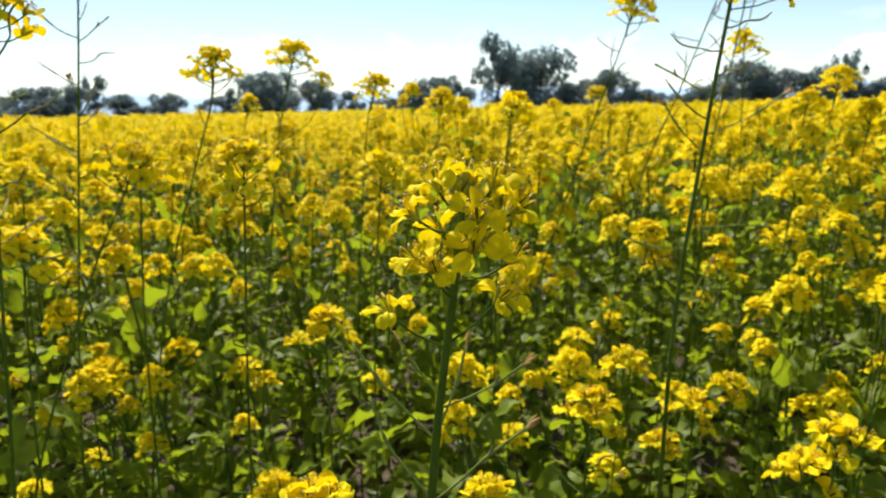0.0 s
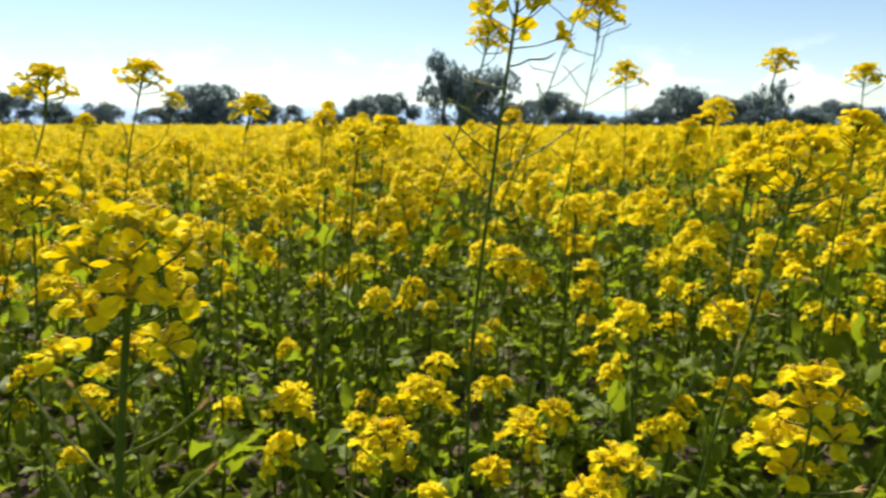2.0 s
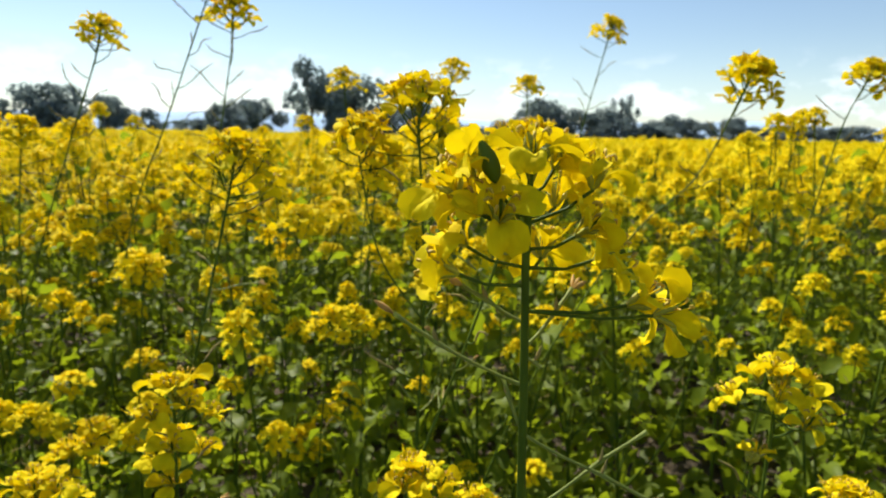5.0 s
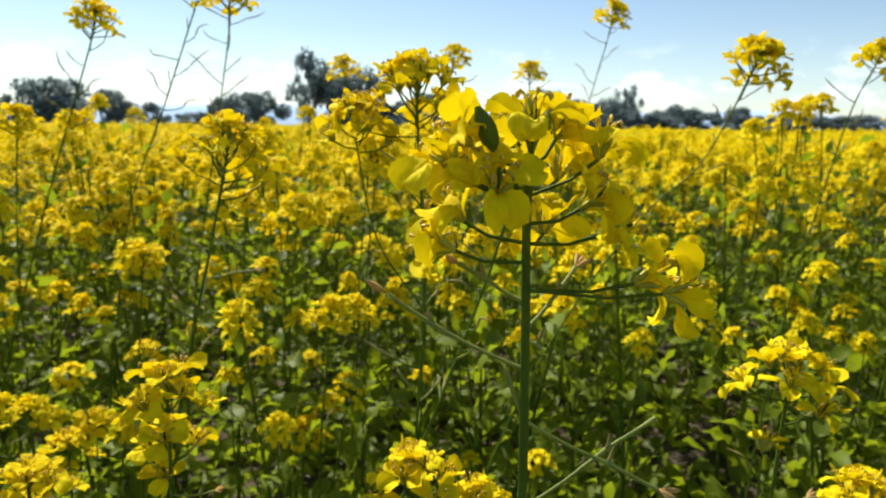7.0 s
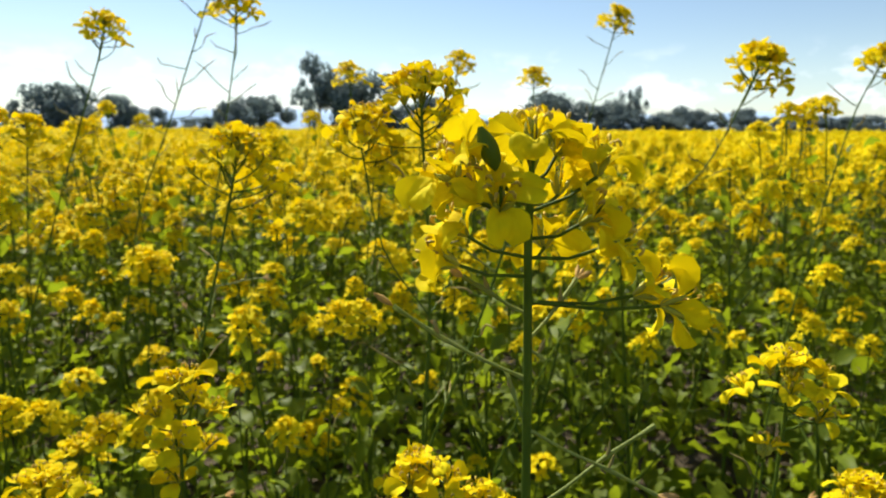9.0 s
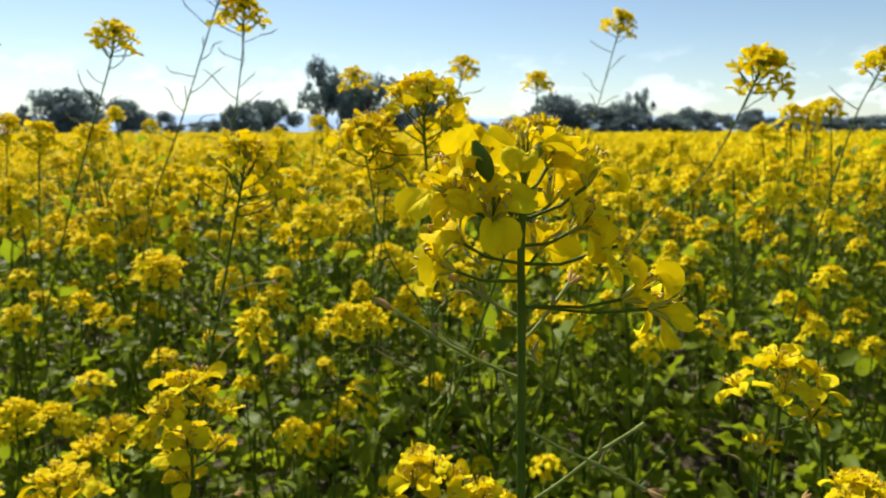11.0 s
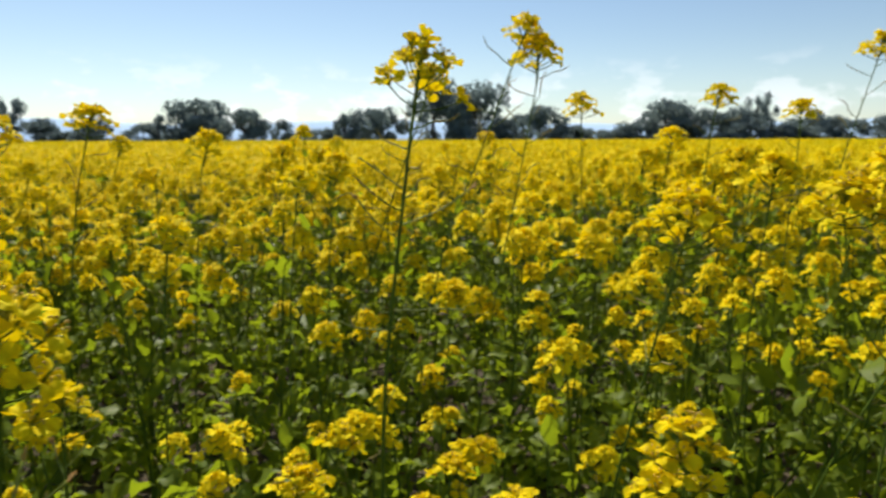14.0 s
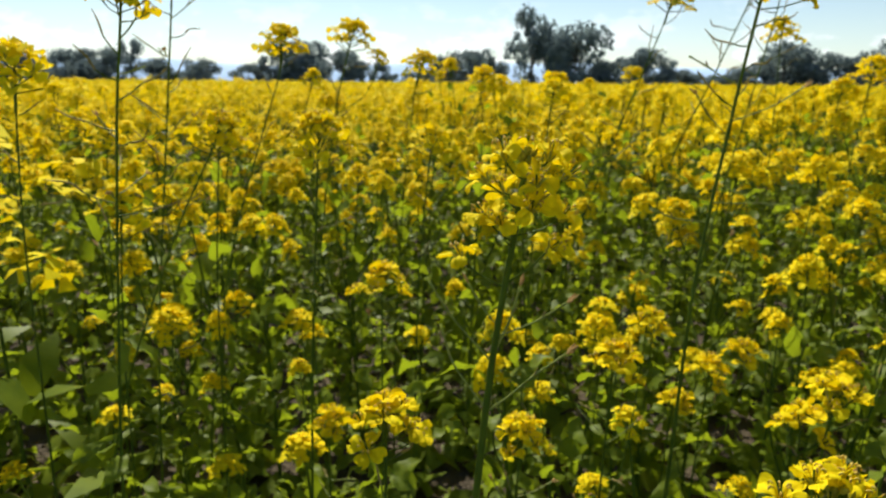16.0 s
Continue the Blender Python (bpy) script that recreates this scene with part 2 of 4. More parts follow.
def petal(rng, length=0.014, width=0.0105, nu=7, nv=5, droop=(-60, 15)):
    """A mustard petal: an upright narrow claw that bends out into a round, cupped blade."""
    u = np.linspace(0, 1, nu)
    if nu > 4:
        w = np.interp(u, (0, 0.28, 0.45, 0.62, 0.8, 0.93, 1.0), (0.09, 0.16, 0.62, 0.93, 1.0, 0.78, 0.34)) * width / 2
    else:
        w = np.array({2: (0.42, 0.92), 3: (0.16, 0.98, 0.44)}[nu]) * width / 2
    tip = rng.uniform(*droop)
    ang = np.radians(np.interp(u, (0, 0.3, 0.5, 1.0), (78, 66, 24, tip)))
    step = length / (nu - 1)
    x = np.concatenate(([0], np.cumsum(np.cos(ang[1:]) * step)))
    z = np.concatenate(([0], np.cumsum(np.sin(ang[1:]) * step)))
    cup, twist, ruffle = rng.uniform(-0.25, 0.75), rng.uniform(-0.6, 0.6), rng.uniform(0, 6.3)
    crease = rng.uniform(0.2, 0.6)
    v = []
    for i in range(nu):
        for s in np.linspace(-1, 1, nv):
            y = s * w[i]
            lift = cup * w[i] * s * s + twist * y * u[i] + 0.0013 * math.sin(ruffle + 5 * s + 6 * u[i]) * u[i] + crease * w[i] * abs(s) * u[i] * (1 - u[i]) + 0.0006 * math.sin(2 * ruffle + 11 * s + 3 * u[i]) * u[i] * abs(s)
            notch = -0.0011 * (1 - abs(s)) * (u[i] > 0.99)
            v.append((x[i] - math.sin(ang[i]) * lift + notch, y, z[i] + math.cos(ang[i]) * lift))
    return np.array(v), grid(nu, nv)


def bead(length, r, sides=6, rings=4):
    """A closed little spindle along +z."""
    t = np.linspace(0.02, 0.98, rings)
    pts = np.column_stack((0 * t, 0 * t, t * length))
    return tube(pts, r * np.sin(np.pi * (0.06 + 0.88 * t)), sides)


def flower_heart(bag, rng, fine=True):
    """Sepals, stamens and pistil of one flower, axis +z, base at the origin."""
    for k in range(4):
        a = k * math.pi / 2 + math.pi / 4 + rng.uniform(-0.2, 0.2)
        d = np.array((math.cos(a), math.sin(a)))
        o = rng.uniform(0.5, 0.9)
        pts = [(0, 0, 0), (*(d * 0.0022 * o), 0.0028), (*(d * 0.0050 * o), 0.0058)]
        bag.add(*tube(smooth_line(pts, 2), [0.0004, 0.0009, 0.0009, 0.0008, 0.0002], 4), 1)
    if fine:
        for k in range(6):
            a = k * math.pi / 3 + rng.uniform(-0.25, 0.25)
            d = np.array((math.cos(a), math.sin(a)))
            h = rng.uniform(0.0085, 0.0104)
            bag.add(*tube(smooth_line([(*(d * 0.0006), 0.001), (*(d * 0.0014), h * 0.6), (*(d * 0.0026), h)], 2), 0.00026, 4), 0)
            bag.add(*tube([(*(d * 0.0026), h), (*(d * 0.0036), h + 0.0008), (*(d * 0.0044), h + 0.0001), (*(d * 0.0046), h - 0.0008)], [0.0003, 0.00048, 0.00048, 0.0003], 5), 2)
        bag.add(*tube([(0, 0, 0.0005), (0, 0, 0.005), (0, 0, 0.0080), (0, 0, 0.0086)], [0.0007, 0.0007, 0.0005, 0.0006], 5), 3)
    else:
        bag.add(*tube([(0, 0, 0.001), (0, 0, 0.0085), (0, 0, 0.0095)], [0.0008, 0.0016, 0.0007], 4), 2)


FLOWER_MATS = [PETAL, BUD, STAMEN, STEM]


def raceme_layout(rng, count, r, full=False):
    """Attachment height below the top, pedicel end and facing of every flower of a domed head of radius r."""
    out = []
    a0 = rng.uniform(0, 6.3)
    for i in range(count):
        t = (i + 0.5) / count
        a = a0 + i * 2.39996 + rng.uniform(-0.3, 0.3)
        el = radians(np.interp(t, (0, 0.4, 1), (76, 44, 0) if full else (74, 46, 10)) + rng.uniform(-9, 9))
        reach = r * np.interp(t, (0, 0.3, 1), (0.26, 0.50, 0.72) if full else (0.34, 0.58, 0.80)) * rng.uniform(0.85, 1.12)
        d = Vector((math.cos(a) * math.cos(el), math.sin(a) * math.cos(el), math.sin(el)))
        start = Vector((0, 0, -t * r * (0.52 if full else 0.85)))
        end = start + d * reach
        face = (d * 0.55 + Vector((rng.uniform(-0.25, 0.25), rng.uniform(-0.25, 0.25), 0.85 + rng.uniform(-0.35, 0.3)))).normalized()
        out.append((start, end, face, rng.uniform(0, 1.57), rng.uniform(0.85, 1.1)))
    return out


def bud_cluster(bag, rng, r, count=12, mat=1):
    for k in range(count):
        a, q = k * 2.4, (k + 0.5) / count
        d = Vector((math.cos(a) * q * 0.8, math.sin(a) * q * 0.8, 1.0)).normalized()
        at = d * r * rng.uniform(0.10, 0.26)
        v, f = bead(rng.uniform(0.0045, 0.007), rng.uniform(0.0012, 0.0019), 5 if count > 8 else 4, 5 if count > 8 else 3)
        bag.add(v, f, mat, Matrix.Translation(at) @ basis(d))
        bag.add(*tube([(0, 0, -0.1 * r), tuple(at)], 0.0005, 3), mat)


def pod_bag(rng, length, bag=None, m=None, mats=(0, 1), rise=None, fat=0.58, sides=5):
    """A thin stalk and a slender beaked pod that kinks upwards, from the origin along +x and up."""
    bag = bag or Bag()
    k = rng.uniform(0.35, 0.5)
    e = rng.uniform(0.1, 0.7) if rise is None else rise
    p1 = np.array((length * k * math.cos(e), 0, length * k * math.sin(e)))
    bend = e + rng.uniform(-0.1, 0.4)
    p2 = p1 + np.array((math.cos(bend), rng.uniform(-0.2, 0.2), math.sin(bend))) * length * (1 - k)
    mid = (p1 + p2) / 2 + np.array((0.004, 0, -0.003)) * rng.uniform(-1, 1)
    bag.add(*tube(smooth_line([(0, 0, 0), p1 * 0.5 + np.array((0, 0, -0.001)), p1], 3 if sides > 3 else 1), 0.0006, sides), mats[0], m)
    line = smooth_line([p1, mid, p2], 4 if sides > 3 else 1)
    bag.add(*tube(line, np.interp(np.linspace(0, 1, len(line)), (0, 0.08, 0.3, 0.75, 0.9, 1), np.array((0.0007, 0.0012, 0.0013, 0.0011, 0.0005, 0.0007)) * fat), sides), mats[1], m)
    return bag


def stalk_bag(rng, length, rise, fat=1.0):
    """A bare flower stalk along +x with a slight knee, a swollen end and a withered wisp."""
    bag = Bag()
    d = np.array((math.cos(rise), 0, math.sin(rise)))
    b = rise + rng.uniform(-0.1, 0.35)
    knee = d * length * rng.uniform(0.55, 0.7)
    tip = knee + np.array((math.cos(b), rng.uniform(-0.15, 0.15), math.sin(b))) * length * 0.4
    line = smooth_line([(0, 0, 0), knee * 0.5 + np.array((0, 0, -0.0006)), knee, tip], 3)
    bag.add(*tube(line, np.interp(np.linspace(0, 1, len(line)), (0, 0.1, 0.6, 0.66, 0.72, 0.93, 1), np.array((0.0008, 0.0005, 0.0005, 0.0008, 0.00065, 0.0005, 0.0008)) * fat), 6), 0)
    wisp = [knee, knee + np.array((0.001, 0.0, 0.002)), knee + np.array((0.0018, rng.uniform(-0.001, 0.001), 0.0045))]
    bag.add(*tube(wisp, [0.0004, 0.0007, 0.0002], 4), 1)
    if rng.uniform() < 0.5:      # a withered floret left on the end
        way = Vector(tip - knee)
        for spread in (-0.35, 0.0, 0.4):
            v, f = bead(rng.uniform(0.004, 0.008), rng.uniform(0.0006, 0.0012), 5, 4)
            bag.add(v, f, 2, Matrix.Translation(tip) @ basis(way + Vector((0, spread, spread * 0.6)) * way.length))
    return bag


def leaf_arrays(rng, length, width, nu=7, nv=5, lobed=False):
    """A leaf along +x from the origin: folded at the midrib, wavy at the margin, drooping at the tip."""
    u = np.linspace(0, 1, nu)
    if lobed:
        w = np.interp(u, (0, 0.12, 0.28, 0.4, 0.55, 0.75, 0.92, 1), (0.06, 0.07, 0.34, 0.26, 0.8, 1.0, 0.6, 0.08)) * width / 2
    else:
        w = np.interp(u, (0, 0.15, 0.4, 0.7, 0.9, 1), (0.35, 0.72, 1.0, 0.72, 0.32, 0.03)) * width / 2
    ang = np.radians(np.linspace(rng.uniform(20, 50), rng.uniform(-45, 10), nu))
    step = length / (nu - 1)
    x = np.concatenate(([0], np.cumsum(np.cos(ang[1:]) * step)))
    z = np.concatenate(([0], np.cumsum(np.sin(ang[1:]) * step)))
    fold, ph, side = rng.uniform(0.15, 0.5), rng.uniform(0, 6.3), rng.uniform(-0.25, 0.25)
    v = []
    for i in range(nu):
        for s in np.linspace(-1, 1, nv):
            wav = 0.16 * width * math.sin(ph + 13 * u[i] + 2 * s) * abs(s)
            y = s * w[i] + side * length * u[i] ** 2
            lift = fold * abs(s) * w[i] + wav * (w[i] > 0.1 * width)
            v.append((x[i] - math.sin(ang[i]) * lift, y, z[i] + math.cos(ang[i]) * lift))
    return np.array(v), grid(nu, nv)


def part(name, me, parent, m=None, label=""):
    ob = new(name, me)
    ob.parent = parent
    if m is not None:
        ob.matrix_basis = m
    return tagged(ob, label) if label else ob


def thing(name, at, label, category, group=""):
    ob = new(name)
    ob.empty_display_size = 0.05
    ob.location = at
    return tagged(ob, label, category, group)


# ---- ground, hills ----
bag = Bag()
xs = np.concatenate((-np.geomspace(4000, 4, 14), np.linspace(-3.5, 3.5, 57), np.geomspace(4, 4000, 14)))
gv = np.array([(x, y, 0.012 * noise.noise((x * 3, y * 3, 0)) * (abs(x) < 4 and abs(y) < 4)) for x in xs for y in xs])
bag.add(gv, grid(len(xs), len(xs)), 0)
ground = tagged(new("ground", bag.mesh("ground", [SOIL])), "brown crumbly field soil under the crop", "ground", kind="structure")

bag = Bag()
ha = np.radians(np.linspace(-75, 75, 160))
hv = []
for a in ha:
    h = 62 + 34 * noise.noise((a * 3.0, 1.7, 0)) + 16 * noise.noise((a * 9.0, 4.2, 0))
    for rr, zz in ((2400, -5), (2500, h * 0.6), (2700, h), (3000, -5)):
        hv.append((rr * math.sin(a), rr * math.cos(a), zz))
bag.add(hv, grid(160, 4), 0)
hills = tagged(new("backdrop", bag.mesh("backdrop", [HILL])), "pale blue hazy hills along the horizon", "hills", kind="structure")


# ---- trees along the far edge of the field ----
def crown_bag(rng, airy):
    """Leaf clumps of a crown in a unit space: radius about 1, z from 0 to 1."""
    bag = Bag()
    lobes = []
    for k in range(20 if airy else 19):
        a, q = rng.uniform(0, 6.3), math.sqrt(rng.uniform(0, 1))
        z = rng.uniform(0.30, 0.93) if airy else rng.uniform(0.0, 0.9)
        wide = 0.75 * math.sin(math.pi * min(0.97, 0.30 + 0.67 * z)) + (0.3 if airy else 0.12)
        lobes.append((np.array((math.cos(a) * q * wide, math.sin(a) * q * wide, z)), rng.uniform(0.2, 0.38) * (0.6 if airy else 0.95)))
    for c, r in lobes:
        for k in range(60 if airy else 190):
            d = rng.normal(size=3)
            d /= np.linalg.norm(d)
            p = c + d * r * rng.uniform(0.55, 1.12) * np.array((1, 1, 0.75))
            s = rng.uniform(0.03, 0.06)
            m = Matrix.Translation(p) @ basis(d + 0.45 * rng.normal(size=3), rng.uniform(0, 6)) @ Matrix.Diagonal((s, s * 0.8, s, 1))
            bag.add([(-1, 0, 0), (0, -1, 0.3), (1, 0, 0), (0.1, 1, 0.25)], [(0, 1, 2, 3)], 0, m)
    return bag, lobes


def make_tree(rng, at, height, radius, airy, label):
    t = thing("tree", at, label, "tree", "trees along the field edge")
    bag, lobes = crown_bag(rng, airy)
    low = 0.03 * height
    sc = Matrix.Translation((0, 0, low)) @ Matrix.Diagonal((radius, radius, height - low, 1))
    top = Vector((rng.uniform(-0.1, 0.1) * radius, 0, 0.75 * height))
    wood = Bag()
    wood.add(*tube(smooth_line([(0, 0, -0.1), (0.03 * radius, 0, 0.3 * height), tuple(top)], 4), np.linspace(0.026, 0.008, 9) * height, 7))
    part("trunk", wood.mesh("trunk", [BARK]), t)
    for c, r in lobes[:7]:
        limb = Bag()
        end = sc @ Vector(c)
        s = Vector((0.02 * radius, 0, rng.uniform(0.22, 0.5) * height))
        limb.add(*tube(smooth_line([tuple(s), tuple(s.lerp(end, 0.5) + Vector((0, 0, 0.03 * height))), tuple(end)], 3), np.linspace(0.014, 0.004, 7) * height, 5))
        part("limb", limb.mesh("limb", [BARK]), t)
    bag.v = [v @ np.diag((radius, radius, height - low)) + np.array((0, 0, low)) for v in bag.v]
    part("crown", bag.mesh("crown", [TREE_LEAF_HAZED]), t)
    return t


rng = np.random.default_rng(7)
DENSE, AIRY, BUSH = "dark green broad-crowned tree at the field edge", "thin airy tree with gaps in its crown", "low dark bush at the field edge"
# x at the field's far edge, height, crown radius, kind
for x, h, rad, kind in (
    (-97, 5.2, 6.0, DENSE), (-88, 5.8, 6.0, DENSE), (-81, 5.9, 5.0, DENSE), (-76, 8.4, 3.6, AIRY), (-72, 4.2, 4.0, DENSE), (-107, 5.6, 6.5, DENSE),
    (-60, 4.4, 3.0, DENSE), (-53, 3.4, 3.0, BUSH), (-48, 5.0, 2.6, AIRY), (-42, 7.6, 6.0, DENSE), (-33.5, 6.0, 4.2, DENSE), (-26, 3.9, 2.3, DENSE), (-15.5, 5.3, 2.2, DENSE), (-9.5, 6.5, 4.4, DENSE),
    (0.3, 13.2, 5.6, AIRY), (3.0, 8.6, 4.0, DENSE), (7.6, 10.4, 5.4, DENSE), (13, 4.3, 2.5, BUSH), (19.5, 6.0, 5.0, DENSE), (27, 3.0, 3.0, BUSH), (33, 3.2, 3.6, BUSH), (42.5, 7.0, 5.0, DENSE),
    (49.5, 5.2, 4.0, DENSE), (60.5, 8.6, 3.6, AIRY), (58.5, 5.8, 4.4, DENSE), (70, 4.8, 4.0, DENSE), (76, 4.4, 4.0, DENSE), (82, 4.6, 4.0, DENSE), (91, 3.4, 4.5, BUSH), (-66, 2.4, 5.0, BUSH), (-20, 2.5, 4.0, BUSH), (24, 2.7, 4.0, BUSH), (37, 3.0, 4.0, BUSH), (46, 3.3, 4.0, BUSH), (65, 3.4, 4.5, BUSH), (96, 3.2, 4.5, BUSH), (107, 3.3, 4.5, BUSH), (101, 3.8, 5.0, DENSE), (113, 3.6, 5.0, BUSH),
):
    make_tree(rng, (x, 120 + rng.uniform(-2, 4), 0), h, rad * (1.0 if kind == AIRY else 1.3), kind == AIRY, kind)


# ---- mustard: shared pieces ----
rng = np.random.default_rng(11)


def head_arrays(rng, count, nu, nv, buds, fine=False, stalks=True, r=0.03):
    """A whole domed flower head of radius r, top of the axis at the origin, as arrays."""
    bag = Bag()
    for start, end, face, spin, size in raceme_layout(rng, count, r):
        m = Matrix.Translation(end) @ basis(face, spin) @ Matrix.Scale(size, 4)
        for k in range(4):
            v, f = petal(rng, 0.0138, 0.0112, nu, nv)
            bag.add(v, f, 0, m @ Matrix.Rotation(k * math.pi / 2 + rng.uniform(-0.15, 0.15), 4, "Z") @ Matrix.Translation((0.0008, 0, 0.0006)))
        if fine:
            bag.add(*tube([(0, 0, 0.001), (0, 0, 0.0075)], [0.0006, 0.0011], 3), 1, m)
        if stalks:
            bag.add(*tube([tuple(start), tuple(end)], 0.0007, 3), 3)
    if buds:
        bud_cluster(bag, rng, r, buds)
        bag.add(*tube([(0, 0, -1.2 * r), (0, 0, 0.1 * r)], [0.0013, 0.0008], 4), 3)
    return bag


HEADS = [head_arrays(rng, int(rng.integers(12, 17)), 3, 3, 5, fine=True).mesh("flower_head", FLOWER_MATS) for _ in range(9)]
FINE_HEADS = [head_arrays(rng, int(rng.integers(14, 19)), 5, 5, 9, fine=True).mesh("flower_head", FLOWER_MATS) for _ in range(7)]
LEAF_MESHES = [Bag().add(*leaf_arrays(rng, 1.0, rng.uniform(0.3, 0.5), 10, 5, lobed=i % 2 == 0)).mesh("leaf", [LEAF]) for i in range(8)]


def leaf_pose(rng, at, length, az=None):
    a = rng.uniform(0, 6.3) if az is None else az
    return Matrix.Translation(at) @ Matrix.Rotation(a, 4, "Z") @ Matrix.Rotation(rng.uniform(-1.1, 0.35), 4, "Y") @ Matrix.Rotation(rng.uniform(-0.9, 0.9), 4, "X") @ Matrix.Scale(length, 4)


def near_flower(parent, rng, m, stalk, split, long=0.0132, wide=0.0084, droop=(-50, 42)):
    """One open flower with its own stalk; split: every petal a piece of its own."""
    bag = Bag()
    flower_heart(bag, rng, fine=True)
    inv = m.inverted()
    bag.add(*tube([tuple(inv @ p) for p in stalk], [0.00055, 0.00045, 0.00055], 5), 3)
    petals = []
    for k in range(4):
        v, f = petal(rng, long * rng.uniform(0.92, 1.1), wide * rng.uniform(0.88, 1.12), 9, 7, droop=droop)
        mm = Matrix.Rotation(k * math.pi / 2 + rng.uniform(-0.2, 0.2), 4, "Z") @ Matrix.Translation((0.0008, 0, 0.0006)) @ Matrix.Rotation(rng.uniform(-0.25, 0.35), 4, "Y")
        petals.append((v, f, mm))
        if not split:
            bag.add(v, f, 0, mm)
    fl = part("flower", bag.mesh("flower", FLOWER_MATS), parent, m)
    if split:
        for v, f, mm in petals:
            part("petal", Bag().add(v, f).mesh("petal", [PETAL]), fl, mm)
    return fl


def near_head(t, rng, top, r, count, split, d=(0, 0, 1)):
    turn = Matrix.Translation(top) @ basis(d, rng.uniform(0, 6.3))
    for start, end, face, spin, size in raceme_layout(rng, count, r, split):
        m = turn @ Matrix.Translation(end) @ basis(face, spin) @ Matrix.Scale(size, 4)
        near_flower(t, rng, m, [turn @ start, turn @ (start.lerp(end, 0.6) + Vector((0, 0, -0.0015))), turn @ end], split, *((0.0132, 0.0084) if split else (0.0130, 0.0104, (-42, 28))))
    bag = Bag()
    bud_cluster(bag, rng, r, 12, 0)
    part("raceme_tip", bag.mesh("raceme_tip", [BUD]), t, turn, "tight green flower buds")


def mustard(label, line, r=0.03, count=15, near=0, pods=0, pod_span=0.16, pod_len=0.04, thick=0.0012, leaves=4, side=(), seed=0, stalks=(), blooms=(), bloom_size=0.0142):
    """A single mustard plant. line: the stem from the head's middle down, in world metres; near: 0 shared head, 1 whole flowers, 2 flowers with loose petals.
    side: further heads as (height on the stem, place, radius, count); blooms: single flowers in place of the domed head, as (place, turn, rise, height on the stem)."""
    rng = np.random.default_rng(100 + seed)
    p, q = np.array(line[-1], float), np.array(line[-2], float)
    slope = (p - q)[:2] / max(0.05, q[2] - p[2])
    slope = np.clip(slope, -0.9, 0.9)
    foot = p[:2] + slope * p[2] * 0.45
    base = Vector((foot[0], foot[1], 0))
    t = thing("mustard_plant", base, label, "plant", "mustard plants in the field")
    a, b, c = Vector(line[-1]), Vector((*(p[:2] + slope * p[2] * 0.4), p[2] * 0.6)), Vector((foot[0], foot[1], -0.02))
    steps = max(2, int(p[2] / 0.08))
    low = [a * (1 - k) ** 2 + b * 2 * k * (1 - k) + c * k * k for k in (i / steps for i in range(1, steps + 1))]
    local = [Vector(q) - base for q in line] + [q - base for q in low]
    curve = smooth_line([tuple(c) for c in local], 6)
    top, n = local[0], len(curve)
    height = top.z
    part("stem", Bag().add(*tube(curve, np.interp(np.linspace(0, 1, n), (0, 0.05, 0.3, 1), (0.0008, thick * 0.65, thick * 0.75, thick * 1.4)), 8)).mesh("stem", [STEM]), t)
    zs = curve[:, 2]

    def on(z):
        return Vector((np.interp(z, zs[::-1], curve[::-1, 0]), np.interp(z, zs[::-1], curve[::-1, 1]), z))

    up = (local[0] - local[1]).normalized()
    if blooms:
        for x, y, z, az, el, z0 in blooms:
            at, az, el = Vector((x, y, z)) - base, radians(az), radians(el)
            face = Vector((math.cos(az) * math.cos(el), math.sin(az) * math.cos(el), math.sin(el)))
            foot = on(z0)
            knee = foot.lerp(at, 0.6) - Vector((0, 0, 0.0015))
            near_flower(t, rng, Matrix.Translation(at) @ basis(face, rng.uniform(0, 1.57)), [foot, knee, at], True, bloom_size, bloom_size * 0.67, (-80, 32))
        bag = Bag()
        bud_cluster(bag, rng, r, 12, 0)
        part("raceme_tip", bag.mesh("raceme_tip", [BUD]), t, Matrix.Translation(top), "tight green flower buds")
    elif near:
        near_head(t, rng, top - up * r * 0.15, r, count, near == 2, up)
    else:
        part("flower_head", FINE_HEADS[int(rng.integers(len(FINE_HEADS)))], t, Matrix.Translation(top) @ basis(up, rng.uniform(0, 6.3)) @ Matrix.Scale(r / 0.03, 4))
    for k in range(pods):
        z = top.z - r * 0.95 - pod_span * (k + rng.uniform(0, 0.8)) / pods
        m = Matrix.Translation(on(z)) @ Matrix.Rotation(k * 2.4 + rng.uniform(-0.4, 0.4), 4, "Z")
        part("seed_pod", pod_bag(rng, pod_len * rng.uniform(0.7, 1.25)).mesh("seed_pod", [STEM, POD]), t, m)
    for z, az, ln, el in stalks:
        m = Matrix.Translation(on(z)) @ Matrix.Rotation(radians(az), 4, "Z")
        part("flower_stalk", stalk_bag(rng, ln, radians(el)).mesh("flower_stalk", [STALK, POD, WITHERED]), t, m)
    for k in range(5 if near and not stalks else 0):
        m = Matrix.Translation(on(top.z - r * 1.1 - (0.05 + 0.03 * k) * rng.uniform(0.5, 1.1))) @ Matrix.Rotation(k * 2.4 + rng.uniform(-0.5, 0.5), 4, "Z")
        part("flower_stalk", stalk_bag(rng, rng.uniform(0.016, 0.036), rng.uniform(0.1, 0.9)).mesh("flower_stalk", [STALK, POD, WITHERED]), t, m)
